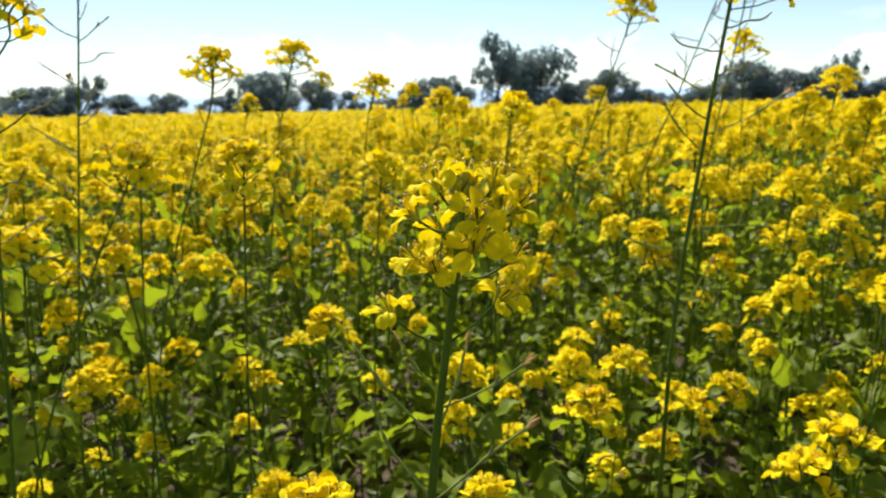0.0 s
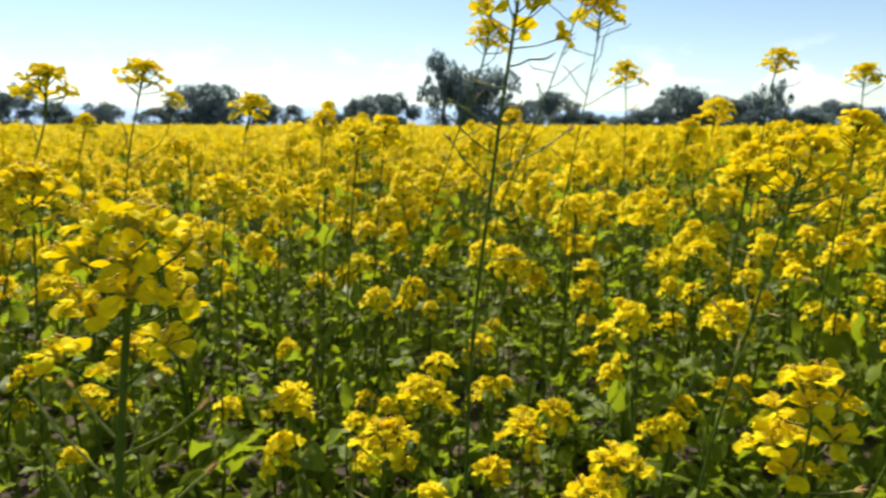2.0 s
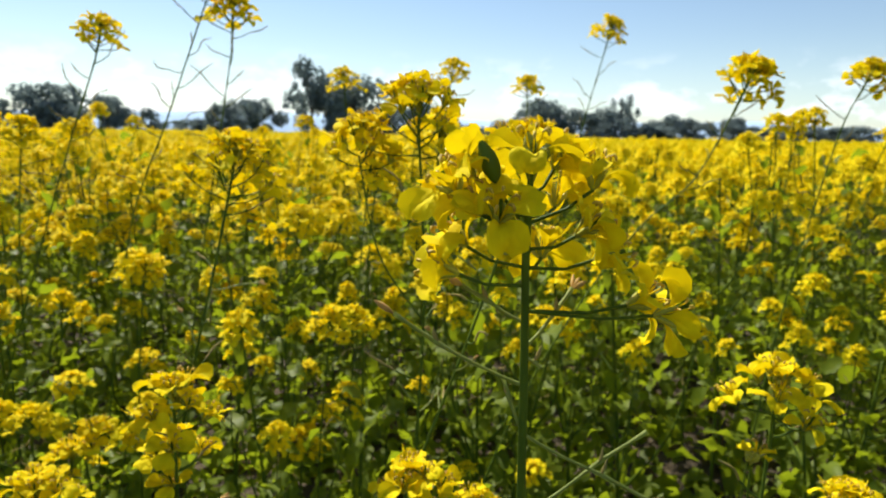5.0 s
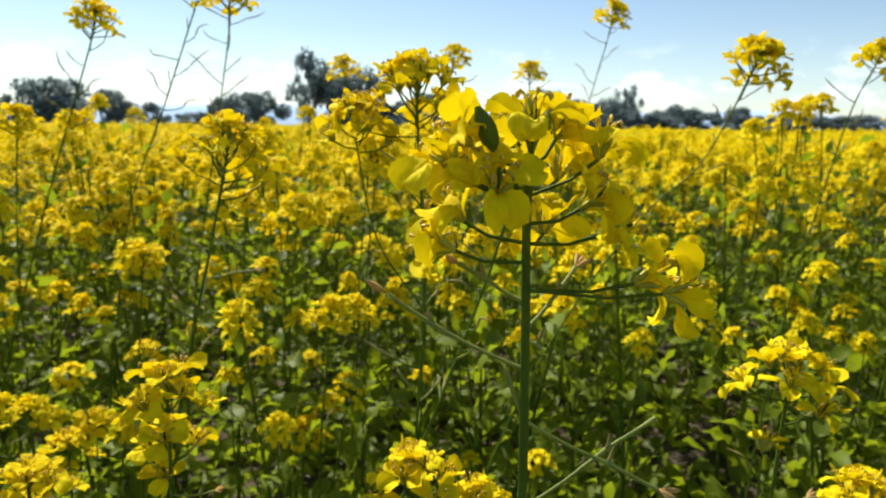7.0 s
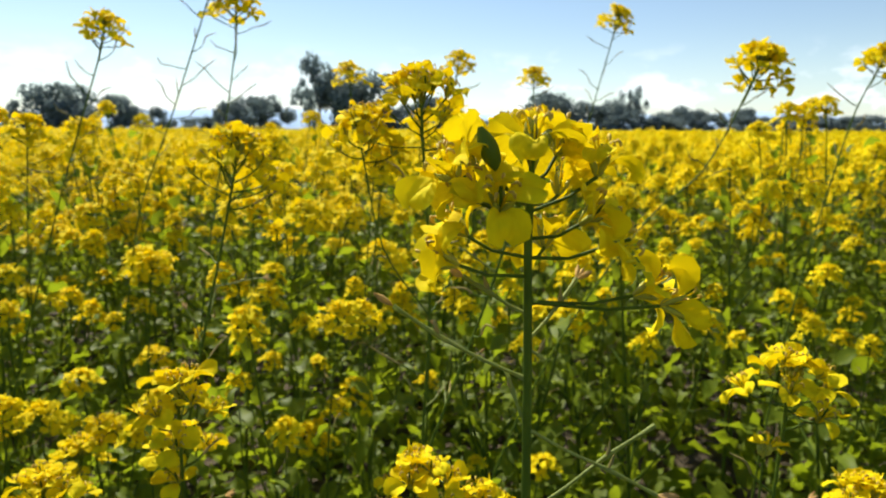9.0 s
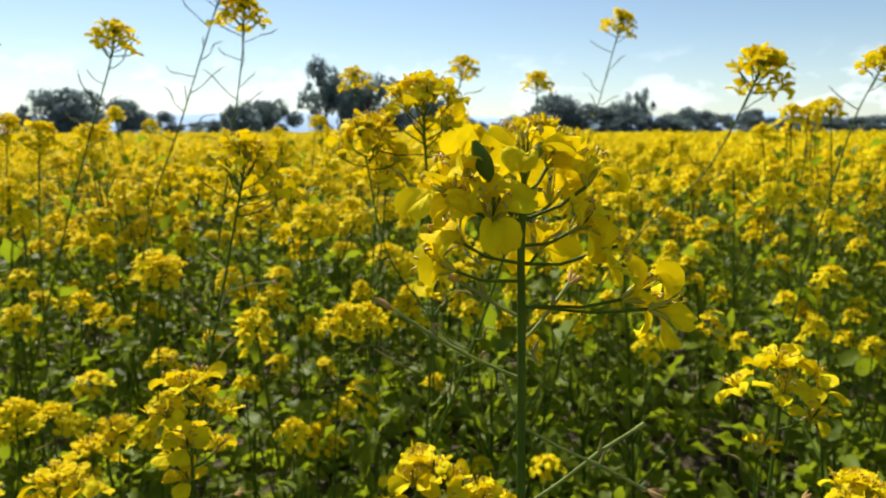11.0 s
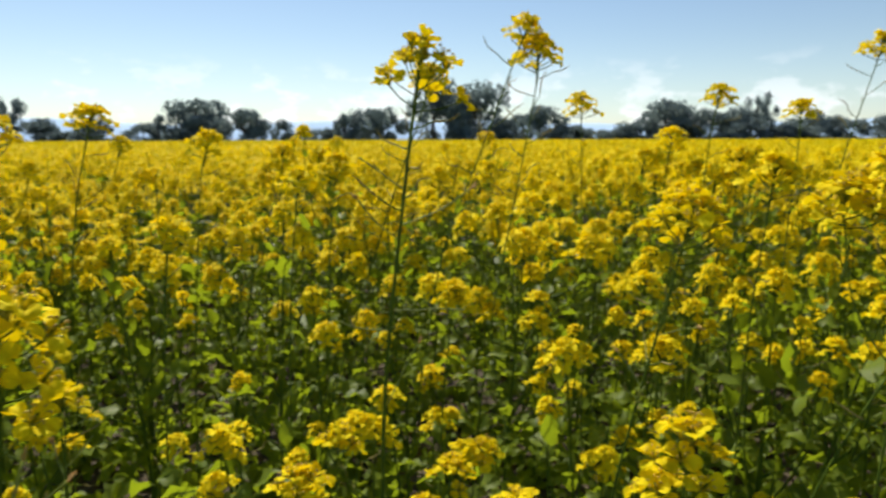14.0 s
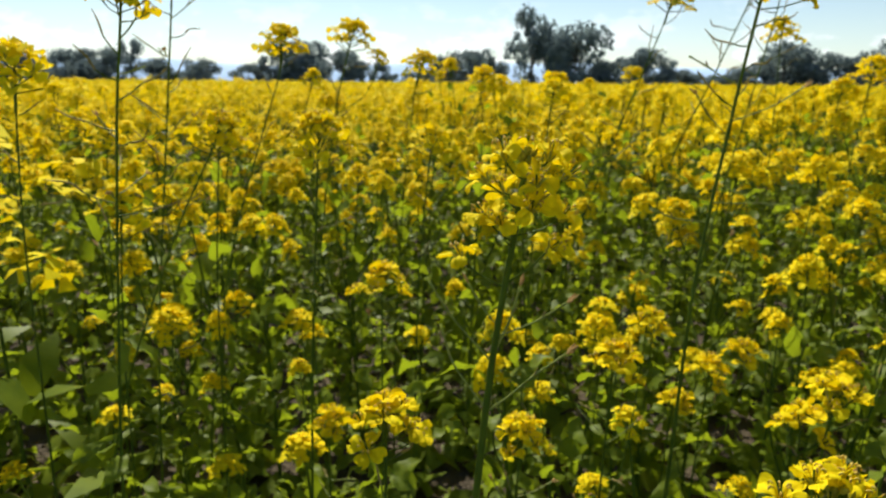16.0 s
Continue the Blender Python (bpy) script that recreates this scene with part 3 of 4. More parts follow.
    for z0, place, rr, cc in side:
        a, b = on(z0), Vector(place) - base
        mid = a.lerp(b, 0.55) + Vector(((b - a).x * 0.15, (b - a).y * 0.15, -0.12 * (b - a).length))
        part("branch", Bag().add(*tube(smooth_line([tuple(b), tuple(mid), tuple(a)], 5), np.linspace(0.0005, thick * 0.42, 11), 6)).mesh("branch", [STEM]), t)
        d = (b - mid).normalized() + Vector((0, 0, 0.4))
        if near:
            near_head(t, rng, b + Vector((0, 0, rr * 0.4)), rr, cc, near == 2, d)
        else:
            part("flower_head", FINE_HEADS[int(rng.integers(len(FINE_HEADS)))], t, Matrix.Translation(b + Vector((0, 0, rr * 0.4))) @ basis(d, rng.uniform(0, 6.3)) @ Matrix.Scale(rr / 0.03, 4))
    for k in range(leaves):
        z = height * rng.uniform(0.12, 0.62)
        part("leaf", LEAF_MESHES[int(rng.integers(len(LEAF_MESHES)))], t, leaf_pose(rng, on(z), rng.uniform(0.035, 0.065) * (1.25 - z)))
    return t


# ---- the plants that stand out beside the path ----
CLOSE_BLOOMS = ((0.462, 0.152, 0.653, 255, 78, 0.645), (0.470, 0.158, 0.652, 20, 62, 0.645), (0.448, 0.157, 0.650, 155, 50, 0.645), (0.442, 0.150, 0.645, 200, 55, 0.638), (0.443, 0.152, 0.625, 186, 22, 0.621),
                (0.451, 0.145, 0.639, 262, 52, 0.636), (0.480, 0.154, 0.647, 10, 80, 0.638), (0.474, 0.150, 0.635, -30, 40, 0.631), (0.491, 0.152, 0.615, -12, 20, 0.614), (0.497, 0.148, 0.613, -4, 4, 0.614), (0.478, 0.147, 0.629, -20, 20, 0.626),
                (0.448, 0.150, 0.641, 205, 52, 0.638), (0.474, 0.166, 0.641, 65, 50, 0.640), (0.458, 0.166, 0.642, 118, 50, 0.640), (0.447, 0.160, 0.631, 146, 42, 0.626), (0.469, 0.162, 0.627, 70, 35, 0.626))
close_plant = mustard("close mustard plant with a wide flower head and bare stalks", [(0.4623, 0.154, 0.650), (0.4618, 0.154, 0.6305), (0.4625, 0.154, 0.601), (0.4632, 0.154, 0.559), (0.465, 0.155, 0.46)], 0.022, 23, 2, 0, thick=0.0017, leaves=3, seed=1,
        stalks=((0.6107, 155, 0.021, 27), (0.6034, 38, 0.028, 25), (0.5923, 160, 0.038, 24), (0.602, -20, 0.006, -40), (0.5784, 140, 0.016, 65), (0.578, -10, 0.038, -28), (0.552, 5, 0.043, 30)), blooms=CLOSE_BLOOMS)
# a bud about to open, on its own short stalk
bag = Bag()
bag.add(*bead(0.0125, 0.0026, 8, 7), 0)
bag.add(*tube([(0, 0, 0.001), (0.0015, 0, -0.004), (0.005, 0.001, -0.009)], [0.0006, 0.0005, 0.0005], 5), 0)
part("flower_bud", bag.mesh("flower_bud", [STEM]), close_plant, Matrix.Translation(Vector((0.4525, 0.150, 0.6485)) - close_plant.location) @ basis((-0.4, 0.05, 0.9)), "pointed dark green flower bud")
FULL_BLOOMS = ((0.008, 0.228, 0.626, 200, 75, 0.617), (0.017, 0.240, 0.626, 90, 80, 0.620), (0.027, 0.230, 0.626, 0, 75, 0.617), (0.000, 0.230, 0.615, 180, 48, 0.609), (0.022, 0.222, 0.615, 270, 52, 0.607),
               (0.034, 0.232, 0.617, 0, 46, 0.607), (0.001, 0.230, 0.597, 185, 58, 0.587), (0.033, 0.228, 0.599, -20, 52, 0.590), (0.028, 0.226, 0.584, -20, 46, 0.566), (0.007, 0.226, 0.594, 250, 62, 0.584),
               (-0.011, 0.230, 0.577, 180, 70, 0.564), (0.024, 0.245, 0.605, 40, 50, 0.600), (0.008, 0.245, 0.607, 130, 50, 0.603), (0.020, 0.224, 0.604, -80, 42, 0.598))
mustard("mustard plant with a full flower head above bare stalks", [(0.017, 0.233, 0.622), (0.0145, 0.233, 0.606), (0.0132, 0.233, 0.592), (0.0067, 0.233, 0.5454), (0.0023, 0.233, 0.5057)], 0.024, 20, 2, 0, thick=0.0022, leaves=3,
        stalks=((0.5438, 180, 0.026, 52), (0.5245, 178, 0.048, 48), (0.498, 184, 0.052, 56), (0.5385, -4, 0.038, 27), (0.528, 12, 0.036, 68), (0.496, -3, 0.052, 44)), seed=2, blooms=FULL_BLOOMS, bloom_size=0.0125)
mustard("very tall mustard plant with long bare pod stalks", [(0.179, 0.434, 0.748), (0.176, 0.434, 0.728), (0.165, 0.434, 0.645), (0.151, 0.434, 0.514), (0.147, 0.434, 0.388)], 0.038, 12, 1, 5, 0.08, 0.036, 0.0017, 3, seed=3,
        stalks=((0.635, 5, 0.050, 22), (0.575, -4, 0.052, 2), (0.56, 178, 0.044, 5), (0.625, 200, 0.04, 40), (0.50, 20, 0.05, 62), (0.66, 150, 0.04, 30)))
mustard("straight mustard plant with a round flower head", [(-0.149, 0.447, 0.624), (-0.151, 0.447, 0.604), (-0.159, 0.447, 0.489)], 0.031, 14, 1, 5, 0.12, 0.03, seed=4)
mustard("mustard plant leaning outward under its flower head", [(-0.251, 0.484, 0.622), (-0.260, 0.484, 0.601), (-0.297, 0.484, 0.533), (-0.345, 0.484, 0.424)], 0.029, 13, 1, 4, 0.12, 0.03, seed=5)
mustard("tall straight mustard stem with seed pods", [(-0.305, 0.53, 0.778), (-0.315, 0.53, 0.704), (-0.35, 0.53, 0.458)], 0.026, 11, 1, 14, 0.24, 0.045, 0.0013, seed=6)
mustard("tall mustard stem with spreading dry pods", [(-0.253, 0.36, 0.723), (-0.258, 0.36, 0.691), (-0.269, 0.36, 0.619), (-0.288, 0.36, 0.446)], 0.026, 11, 1, 10, 0.16, 0.045, 0.0014, seed=7)
mustard("mustard plant with a flower head above the crop", [(-0.254, 0.655, 0.704), (-0.259, 0.655, 0.668), (-0.284, 0.655, 0.599), (-0.325, 0.655, 0.478), (-0.352, 0.655, 0.359)], 0.028, 16, 0, 6, 0.14, 0.035, seed=8, side=((0.58, (-0.222, 0.66, 0.660), 0.014, 6),))
mustard("mustard plant with a flower head above the crop", [(-0.196, 0.739, 0.717), (-0.204, 0.739, 0.690), (-0.224, 0.739, 0.604), (-0.255, 0.739, 0.383)], 0.029, 16, 0, 6, 0.14, 0.035, seed=9, side=((0.62, (-0.165, 0.74, 0.685), 0.014, 6),))
mustard("mustard plant with a small high flower head", [(-0.150, 0.99, 0.690), (-0.165, 0.99, 0.635), (-0.181, 0.99, 0.479)], 0.031, 14, 0, 5, seed=10)
mustard("tall leaning mustard plant with seed pods", [(0.184, 0.785, 0.765), (0.177, 0.785, 0.736), (0.125, 0.785, 0.586), (0.067, 0.785, 0.401)], 0.030, 14, 0, 10, 0.17, 0.045, seed=11)
mustard("tall leaning mustard plant with a long row of pods", [(0.300, 0.80, 0.822), (0.288, 0.80, 0.793), (0.244, 0.80, 0.673), (0.200, 0.80, 0.558), (0.173, 0.80, 0.404)], 0.028, 12, 0, 13, 0.20, 0.045, seed=12)
mustard("tall mustard plant with a loose flower head", [(0.318, 0.82, 0.800), (0.316, 0.82, 0.760), (0.295, 0.82, 0.638), (0.273, 0.82, 0.517)], 0.033, 14, 0, 10, 0.16, 0.045, seed=13)
mustard("mustard plant with a broad ragged flower head", [(0.465, 0.363, 0.680), (0.466, 0.363, 0.655), (0.470, 0.363, 0.559), (0.464, 0.363, 0.447)], 0.034, 15, 1, 5, 0.14, 0.035, seed=14, side=((0.55, (0.432, 0.37, 0.648), 0.020, 9),))
mustard("slanting mustard plant with a broad flower head", [(0.527, 0.348, 0.657), (0.522, 0.348, 0.632), (0.501, 0.348, 0.563), (0.461, 0.348, 0.456)], 0.032, 14, 1, 4, 0.14, 0.03, seed=15)
mustard("mustard plant with a drooping round flower head", [(0.359, 0.417, 0.645), (0.355, 0.417, 0.625), (0.344, 0.417, 0.576), (0.331, 0.417, 0.522)], 0.033, 14, 1, 4, 0.12, 0.03, seed=16)
mustard("mustard plant leaning far over with a dense flower head", [(0.864, 0.63, 0.727), (0.852, 0.63, 0.700), (0.808, 0.63, 0.619), (0.753, 0.63, 0.572)], 0.037, 18, 0, 6, 0.10, 0.035, seed=17)
mustard("tall mustard plant with a narrow flower head", [(0.887, 1.03, 0.836), (0.876, 1.03, 0.795), (0.848, 1.03, 0.688)], 0.030, 13, 0, 9, 0.16, 0.04, seed=18)
mustard("mustard plant with a small flower head above the crop", [(0.615, 0.98, 0.758), (0.605, 0.98, 0.700), (0.598, 0.98, 0.60)], 0.026, 11, 0, 5, seed=19)
mustard("mustard plant with a small flower head above the crop", [(0.720, 0.945, 0.735), (0.720, 0.945, 0.690), (0.716, 0.945, 0.60)], 0.024, 11, 0, 5, seed=20)
mustard("mustard plant with a small drooping flower head", [(0.465, 1.238, 0.758), (0.468, 1.238, 0.70), (0.472, 1.238, 0.56)], 0.034, 10, 0, 3, seed=21)
mustard("mustard plant with a small flower head above the crop", [(1.031, 0.65, 0.738), (1.002, 0.65, 0.681), (0.98, 0.65, 0.60)], 0.026, 11, 0, 6, seed=22)
for i, (x, y, z, r) in enumerate(((0.61, 1.3, 0.655, 0.034), (0.662, 1.3, 0.692, 0.040), (0.70, 1.25, 0.628, 0.038), (0.045, 0.68, 0.650, 0.026), (-0.06, 1.08, 0.668, 0.032), (-0.087, 0.66, 0.599, 0.028),
                                  (-0.283, 0.55, 0.612, 0.026), (-0.413, 0.45, 0.672, 0.034), (-0.343, 0.47, 0.556, 0.027), (-0.471, 0.65, 0.594, 0.026), (0.47, 0.726, 0.627, 0.031), (0.534, 0.646, 0.660, 0.030),
                                  (0.054, 0.90, 0.658, 0.030), (0.389, 0.81, 0.555, 0.031), (0.479, 0.744, 0.615, 0.027), (0.491, 0.90, 0.489, 0.030), (0.213, 0.79, 0.501, 0.028), (0.423, 0.644, 0.472, 0.026))):
    mustard("mustard plant with a round yellow flower head", [(x, y, z), (x - 0.004, y, z - 0.03), (x - 0.015, y, z - 0.15), (x - 0.02, y, z - 0.3)], r, 15, 0, 4, 0.12, 0.032, seed=30 + i)
LOW = "short mustard plant with low yellow flower heads"
for i, (x, y, z, r, near, extra) in enumerate((
    (0.092, 0.410, 0.455, 0.024, 1, ((0.025, 0.02, 0.02, 0.012, 4),)), (0.205, 0.55, 0.392, 0.025, 1, ((0.025, -0.01, 0.015, 0.016, 5), (-0.03, 0.0, -0.045, 0.015, 5))),
    (0.334, 0.335, 0.522, 0.025, 1, ((-0.006, 0.02, -0.048, 0.018, 7),)), (0.620, 0.245, 0.548, 0.026, 2, ((-0.016, -0.006, -0.038, 0.006, 1),)),
    (0.453, 0.277, 0.494, 0.024, 1, ((0.028, 0.0, -0.022, 0.012, 4),)), (0.693, 0.27, 0.464, 0.024, 1, ()), (0.147, 0.18, 0.500, 0.024, 2, ()),
    (-0.053, 0.25, 0.480, 0.025, 1, ()), (0.023, 0.40, 0.392, 0.022, 1, ()), (0.39, 0.725, 0.308, 0.028, 0, ((0.03, 0.01, 0.02, 0.018, 6),)),
    (0.243, 0.386, 0.449, 0.025, 1, ((-0.014, 0.014, -0.04, 0.018, 6),)), (-0.103, 0.47, 0.493, 0.025, 1, ()), (-0.446, 0.71, 0.350, 0.030, 0, ((0.02, 0.0, -0.05, 0.016, 5),)),
    (-0.382, 0.77, 0.355, 0.026, 0, ()), (0.119, 0.693, 0.366, 0.026, 0, ()), (0.105, 0.646, 0.391, 0.025, 0, ()), (-0.152, 0.457, 0.357, 0.018, 1, ()),
    (0.449, 0.704, 0.456, 0.026, 0, ()), (0.196, 0.886, 0.286, 0.024, 0, ()), (0.407, 1.2, 0.297, 0.026, 0, ()), (0.508, 0.85, 0.424, 0.028, 0, ()), (-0.334, 0.516, 0.423, 0.022, 0, ()),
)):
    mustard(LOW, [(x, y, z), (x - 0.002, y, z - 0.025), (x - 0.006, y + 0.008, z * 0.5)], r, 9 if near else 14, near, 3, 0.09, 0.03, leaves=6, seed=50 + i,
            side=tuple((z * 0.62, (x + dx, y + dy, z + dz), rr, cc) for dx, dy, dz, rr, cc in extra))

# ---- the crop around them ----
rng = np.random.default_rng(23)
def fill_model(rng, h, heads, label, full=1.0):
    """A branched plant of height h that flowers in its upper part."""
    t = thing("mustard_plant", (0, 0, -20), label, "plant", "mustard plants in the field")
    lean = rng.uniform(-0.05, 0.05, 2)
    line = smooth_line([(*(lean * 1.2), h - 0.02), (*(lean * 0.8), h * 0.7), (*(lean * 0.25), h * 0.35), (0, 0, -0.02)], 4)
    part("stem", Bag().add(*tube(line, np.linspace(0.001, 0.0032, len(line)), 5)).mesh("stem", [STEM]), t)
    zs = line[:, 2]

    def on(z):
        return Vector((np.interp(z, zs[::-1], line[::-1, 0]), np.interp(z, zs[::-1], line[::-1, 1]), z))

    def bloom(at, d, size):
        part("flower_head", HEADS[int(rng.integers(len(HEADS)))], t, Matrix.Translation(at) @ basis(d, rng.uniform(0, 6)) @ Matrix.Scale(size * full, 4))

    bloom(on(h - 0.02), (0, 0, 1), rng.uniform(0.98, 1.2))
    for k in range(heads - 1):
        z1 = h * rng.uniform(0.72, 0.98)
        z0 = z1 - rng.uniform(0.10, 0.22)
        a, out = k * 2.4 + rng.uniform(-0.5, 0.5), rng.uniform(0.04, 0.14)
        end = Vector((on(z0).x + math.cos(a) * out, on(z0).y + math.sin(a) * out, z1))
        mid = on(z0).lerp(end, 0.55) + Vector((0.015 * math.cos(a), 0.015 * math.sin(a), -0.02))
        bag = Bag().add(*tube(smooth_line([tuple(end), tuple(mid), tuple(on(z0))], 3), np.linspace(0.0008, 0.0018, 7), 4))
        for j in range(3):
            q = mid.lerp(end, 0.15 + 0.22 * j)
            pod_bag(rng, 0.03, bag, Matrix.Translation(q) @ Matrix.Rotation(j * 2.4, 4, "Z"), (0, 1), sides=3)
        part("branch", bag.mesh("branch", [STEM, POD]), t)
        bloom(end, (0.3 * math.cos(a), 0.3 * math.sin(a), 1), rng.uniform(0.7, 1.1))
    for k in range(5):
        z = h * rng.uniform(0.08, 0.6)
        part("leaf", LEAF_MESHES[int(rng.integers(len(LEAF_MESHES)))], t, leaf_pose(rng, on(z), rng.uniform(0.035, 0.065) * (1.2 - z), k * 2.4))
    bag = Bag()
    for k in range(58):
        z = h * rng.uniform(0.05, 0.86)
        a, out = rng.uniform(0, 6.3), rng.uniform(0, 0.10)
        bag.add(*leaf_arrays(rng, 1.0, rng.uniform(0.5, 0.85), 5, 3), 0, leaf_pose(rng, on(z) + Vector((out * math.cos(a), out * math.sin(a), 0)), rng.uniform(0.016, 0.040), a))
    part("foliage", bag.mesh("foliage", [LEAF]), t, label="small green leaves along the side shoots")
    return t


FULL = [fill_model(rng, 0.58, int(rng.integers(6, 9)), "branched mustard plant in yellow bloom within the crop", 0.9) for _ in range(9)]
LEAFY = [fill_model(rng, 0.42, k, "short leafy mustard plant with few flowers", 0.68) for k in (3, 4, 4, 5, 5, 6)]
SPARSE = [fill_model(rng, 0.40, k, "short leafy mustard plant with hardly any flowers", 0.62) for k in (1, 2, 2, 3)]

# scattered standing places over the view's fan, each clear of the path
APEX = np.array((0.2, -0.15))
places = []
STEP = 0.175
for i in range(-90, 91):
    for j in range(-20, 90):
        p = np.array((i * STEP, j * STEP)) + rng.uniform(-0.08, 0.08, 2)
        d = p - APEX
        az = math.degrees(math.atan2(d[0], d[1]))
        dist = float(np.hypot(*d))
        if -46 < az < 54 and 0.55 < dist < 15 and p[1] > 0.36:
            places.append((dist, p[0], p[1]))
places.sort()


def crop_height(rng, y):
    """Height of a plant of the full crop."""
    return float(np.clip(rng.normal(0.575, 0.045), 0.45, 0.66))


NEAR_COUNT = 200
used = set()
for k, (dist, x, y) in enumerate(places[:NEAR_COUNT]):
    if y < 0.62 + rng.uniform(-0.05, 0.08):
        kinds, h = SPARSE, rng.uniform(0.72, 1.05)
    elif y < 0.95 + rng.uniform(-0.05, 0.2):
        kinds, h = LEAFY, rng.uniform(0.92, 1.26)
    else:
        kinds, h = FULL, crop_height(rng, y) / 0.58
    wide = 0.75 + 0.25 * h
    m = Matrix.Translation((x, y, 0)) @ Matrix.Rotation(rng.uniform(0, 6.3), 4, "Z") @ Matrix.Diagonal((wide, wide, h, 1))
    model = kinds[int(rng.integers(len(kinds)))]
    if model in used:
        copy_thing(model, m)
    else:
        used.add(model)
        model.matrix_basis = m


# ---- the crop further off, as one mass ----
def far_plant(rng, heads, flowers, leaves, nu, fine):
    bag = Bag()
    h = 0.58
    lean = rng.uniform(-0.05, 0.05, 2)
    tops = [(lean[0], lean[1], h, 1.0)]
    for k in range(heads - 1):
        a, out = k * 2.4 + rng.uniform(-0.4, 0.4), rng.uniform(0.05, 0.13)
        tops.append((lean[0] + out * math.cos(a), lean[1] + out * math.sin(a), h * rng.uniform(0.74, 1.0), rng.uniform(0.7, 1.0)))
    bag.add(*tube([(*lean, h - 0.02), (0, 0, 0)], [0.0012, 0.003], 3), 3)
    for x, y, z, s in tops:
        v, f, mi = head_arrays(rng, flowers, nu, 2, 0, stalks=False).arrays()
        bag.add(v * s * (1.2 if fine else 1.45) + np.array((x, y, z)), f, mi)
        if fine and (x, y) != tuple(lean):
            bag.add(*tube([(x, y, z - 0.01), (lean[0] * 0.6, lean[1] * 0.6, z * 0.55)], [0.001, 0.0016], 3), 3)
    for k in range(leaves):
        z = h * rng.uniform(0.1, 0.7)
        m = leaf_pose(rng, (rng.uniform(-0.08, 0.08), rng.uniform(-0.08, 0.08), z), rng.uniform(0.04, 0.09), k * 2.4)
        bag.add(*leaf_arrays(rng, 1.0, 0.55, 3, 2), 4, m)
    return bag.arrays()


def strew(name, label, templates, spots, mats, category="crop"):
    """One mesh of many turned and scaled copies of the template arrays; spots: x, y, scale across, scale up."""
    vs, fs, ms, n = [], [], [], 0
    for x, y, s, sz in spots:
        v, f, mi = templates[int(rng.integers(len(templates)))]
        a = rng.uniform(0, 6.3)
        c, d = math.cos(a) * s, math.sin(a) * s
        w = np.column_stack((v[:, 0] * c - v[:, 1] * d + x, v[:, 0] * d + v[:, 1] * c + y, v[:, 2] * sz))
        vs.append(w)
        fs.append(f + n)
        ms.append(mi)
        n += len(v)
    ob = new(name, quad_mesh(name, np.concatenate(vs), np.concatenate(fs), np.concatenate(ms), mats))
    return tagged(ob, label, category, kind="stuff")


CROP_MATS = [PETAL, BUD, STAMEN, STEM, LEAF]
mid_t = [far_plant(rng, 6, 8, 10, 2, True) for _ in range(10)]
far_t = [far_plant(rng, 5, 4, 3, 2, False) for _ in range(8)]
rest = places[NEAR_COUNT:]
strew("mustard_crop", "dense mustard crop in full yellow bloom", mid_t, [(x, y, 1.0, crop_height(rng, y) / 0.58) for dist, x, y in rest if dist < 5.5], CROP_MATS)
strew("mustard_crop", "dense yellow mustard crop further into the field", far_t, [(x, y, 1.1, crop_height(rng, y) / 0.58) for dist, x, y in rest if dist >= 5.5 and rng.uniform() < (0.75 if dist < 9 else 0.55)], CROP_MATS)


def tuft(rng, n, size):
    bag = Bag()
    for k in range(n):
        out = rng.normal(size=3)
        out[2] = abs(out[2])
        out /= np.linalg.norm(out)
        p = out * np.array((0.034, 0.034, 0.026)) * size
        p[2] += 0.57 - 0.04 * size
        s = 0.026 * size * rng.uniform(0.7, 1.2)
        m = Matrix.Translation(p) @ basis(out + 0.35 * rng.normal(size=3), rng.uniform(0, 6)) @ Matrix.Scale(s, 4)
        bag.add([(-1, -0.4, 0), (0.2, -1, 0.3), (1, 0.3, 0), (-0.2, 1, 0.3)], [(0, 1, 2, 3)], 0, m)
    return bag.arrays()


def fan(count, near, far, start=-48, end=56):
    out = []
    for k in range(count):
        d = math.sqrt(rng.uniform(near ** 2, far ** 2))
        a = radians(rng.uniform(start, end))
        out.append((APEX[0] + d * math.sin(a), APEX[1] + d * math.cos(a), rng.uniform(0.9, 1.2), float(np.clip(rng.normal(0.96, 0.07), 0.78, 1.10))))
    return out


strew("mustard_crop", "far yellow bloom of the mustard field", [tuft(rng, 4, 1.0) for _ in range(8)], fan(20000, 14.5, 40), CROP_MATS)
strew("mustard_crop", "far yellow bloom towards the field edge", [tuft(rng, 4, 2.2) for _ in range(8)], fan(18000, 38, 118), CROP_MATS)
strew("mustard_crop", "yellow bloom of the field behind the path", [tuft(rng, 4, 1.6) for _ in range(8)], fan(14000, 5.8, 40, 56, 312), CROP_MATS)

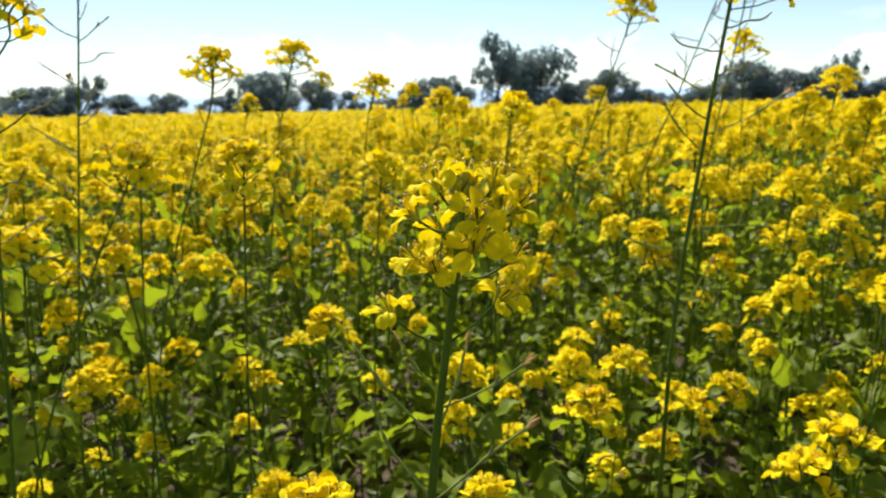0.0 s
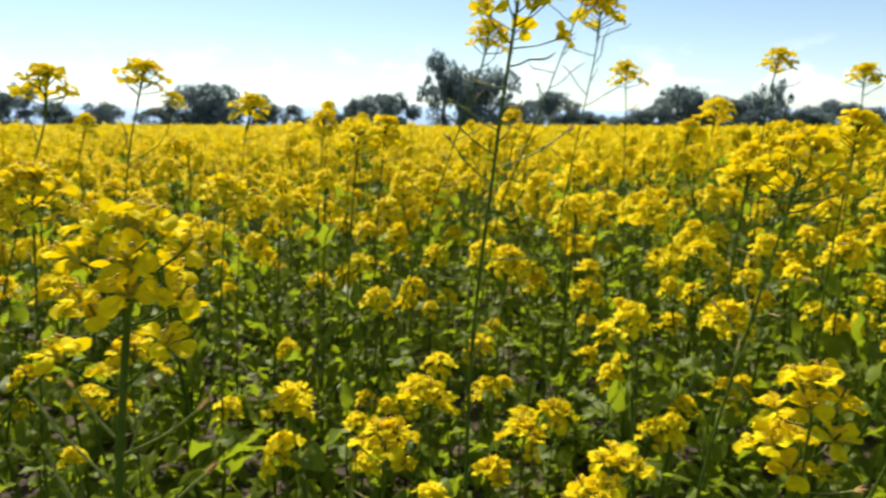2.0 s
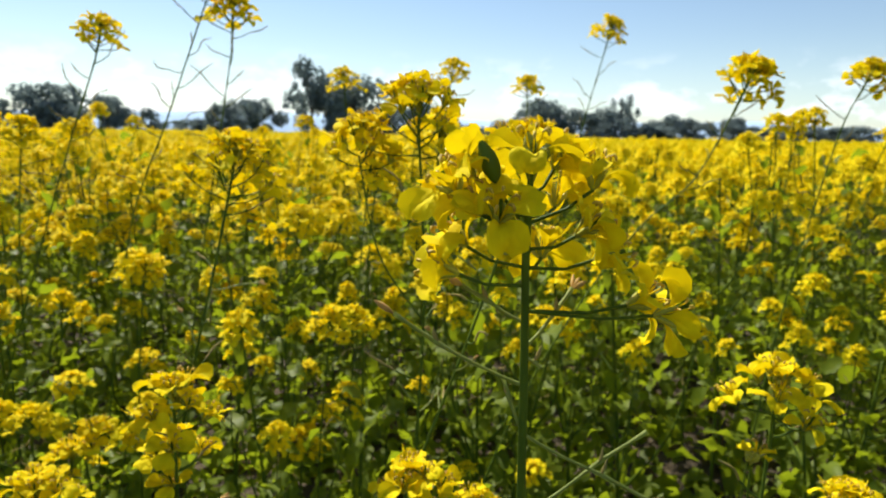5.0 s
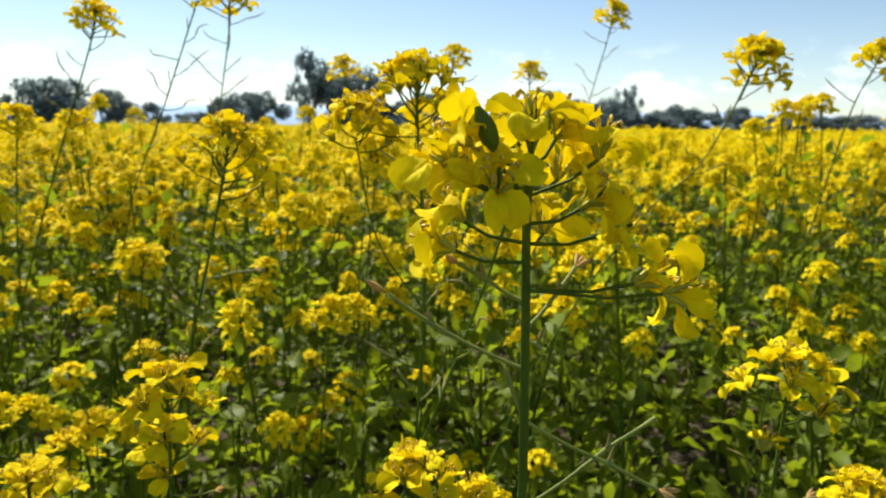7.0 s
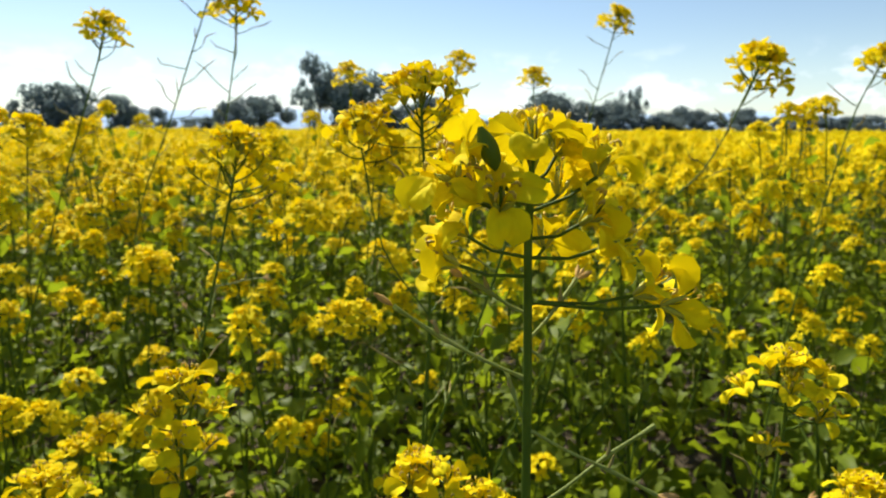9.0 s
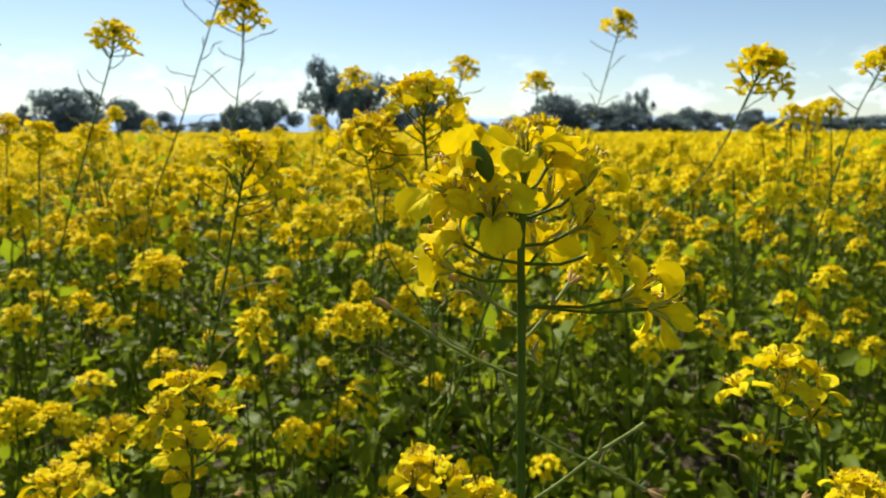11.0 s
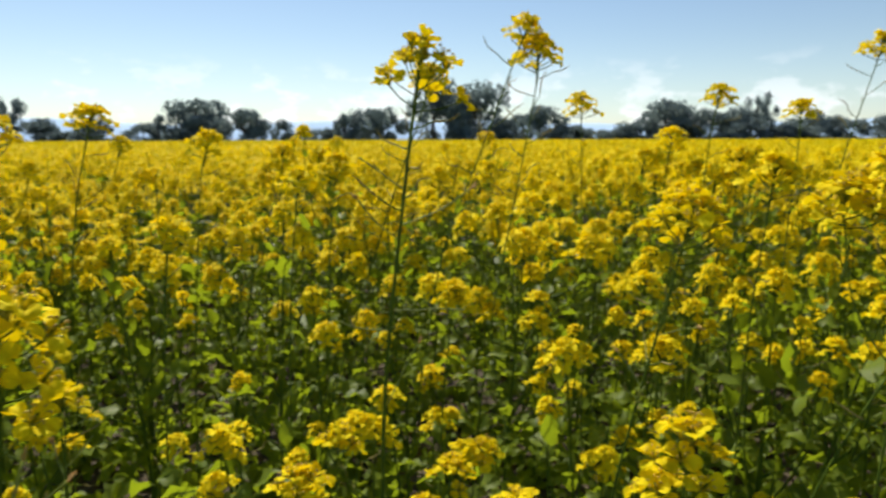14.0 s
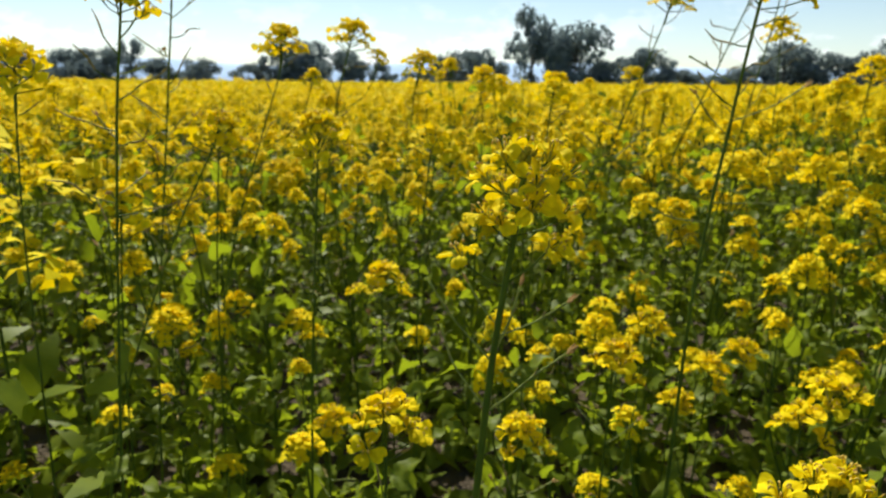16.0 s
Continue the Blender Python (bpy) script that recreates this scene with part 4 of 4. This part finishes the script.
# the leafy body of the crop under the far bloom
bag = Bag()
cr, ca = np.geomspace(13, 119, 60), np.radians(np.linspace(-180, 180, 500))
cv = [(APEX[0] + d * math.sin(a), APEX[1] + d * math.cos(a), 0.44 + 0.05 * noise.noise((d * math.sin(a) * 3, d * math.cos(a) * 3, 2.0))) for d in cr for a in ca]
bag.add(cv, grid(60, 500), 0)
BODY = leafy("crop_body", (0.045, 0.070, 0.012), (0.16, 0.15, 0.012), (0.3, 0.28, 0.02), thin=0.2, rough=0.8, gloss=0.1, scale=7.0, island=0.0)
tagged(new("mustard_crop", bag.mesh("mustard_crop", [BODY])), "leafy yellow-green body of the far crop", "crop", kind="stuff")

# crop beside and behind the path
spots = []
for i in range(-24, 25):
    for j in range(-24, 25):
        x, y = i * 0.25 + 0.2 + rng.uniform(-0.08, 0.08), j * 0.25 + rng.uniform(-0.08, 0.08)
        az = math.degrees(math.atan2(x - APEX[0], y - APEX[1]))
        if not -46 < az < 54 and not (-0.55 < x < 1.0 and -0.62 < y < 0.5):
            spots.append((x, y, 1.0, rng.uniform(0.8, 1.05)))
side_t = [far_plant(rng, 6, 4, 14, 2, False) for _ in range(6)]
strew("mustard_crop", "mustard crop in bloom beside the path", side_t, [(x, y, 1.25, h) for x, y, _, h in spots], CROP_MATS)

# low leaves over the soil
low = [Bag().add(*leaf_arrays(rng, 1.0, 0.6, 3, 3), 0, Matrix.Rotation(rng.uniform(-0.9, 0.2), 4, "Y") @ Matrix.Rotation(rng.uniform(-0.8, 0.8), 4, "X")).arrays() for _ in range(8)]
spots = []
for k in range(16000):
    d, a = math.sqrt(rng.uniform(0.2, 20)), radians(rng.uniform(-50, 58))
    s = rng.uniform(0.035, 0.085)
    spots.append((APEX[0] + d * math.sin(a), APEX[1] + d * math.cos(a), s, s))
for k in range(15000):
    x, y = rng.uniform(-6, 6, 2)
    if not -46 < math.degrees(math.atan2(x - APEX[0], y - APEX[1])) < 54 and not (-0.5 < x < 0.95 and -0.5 < y < 0.4):
        s = rng.uniform(0.07, 0.15)
        spots.append((x, y, s, s))
strew("ground_leaves", "low green mustard leaves covering the soil", low, spots, [LEAF], "leaves")
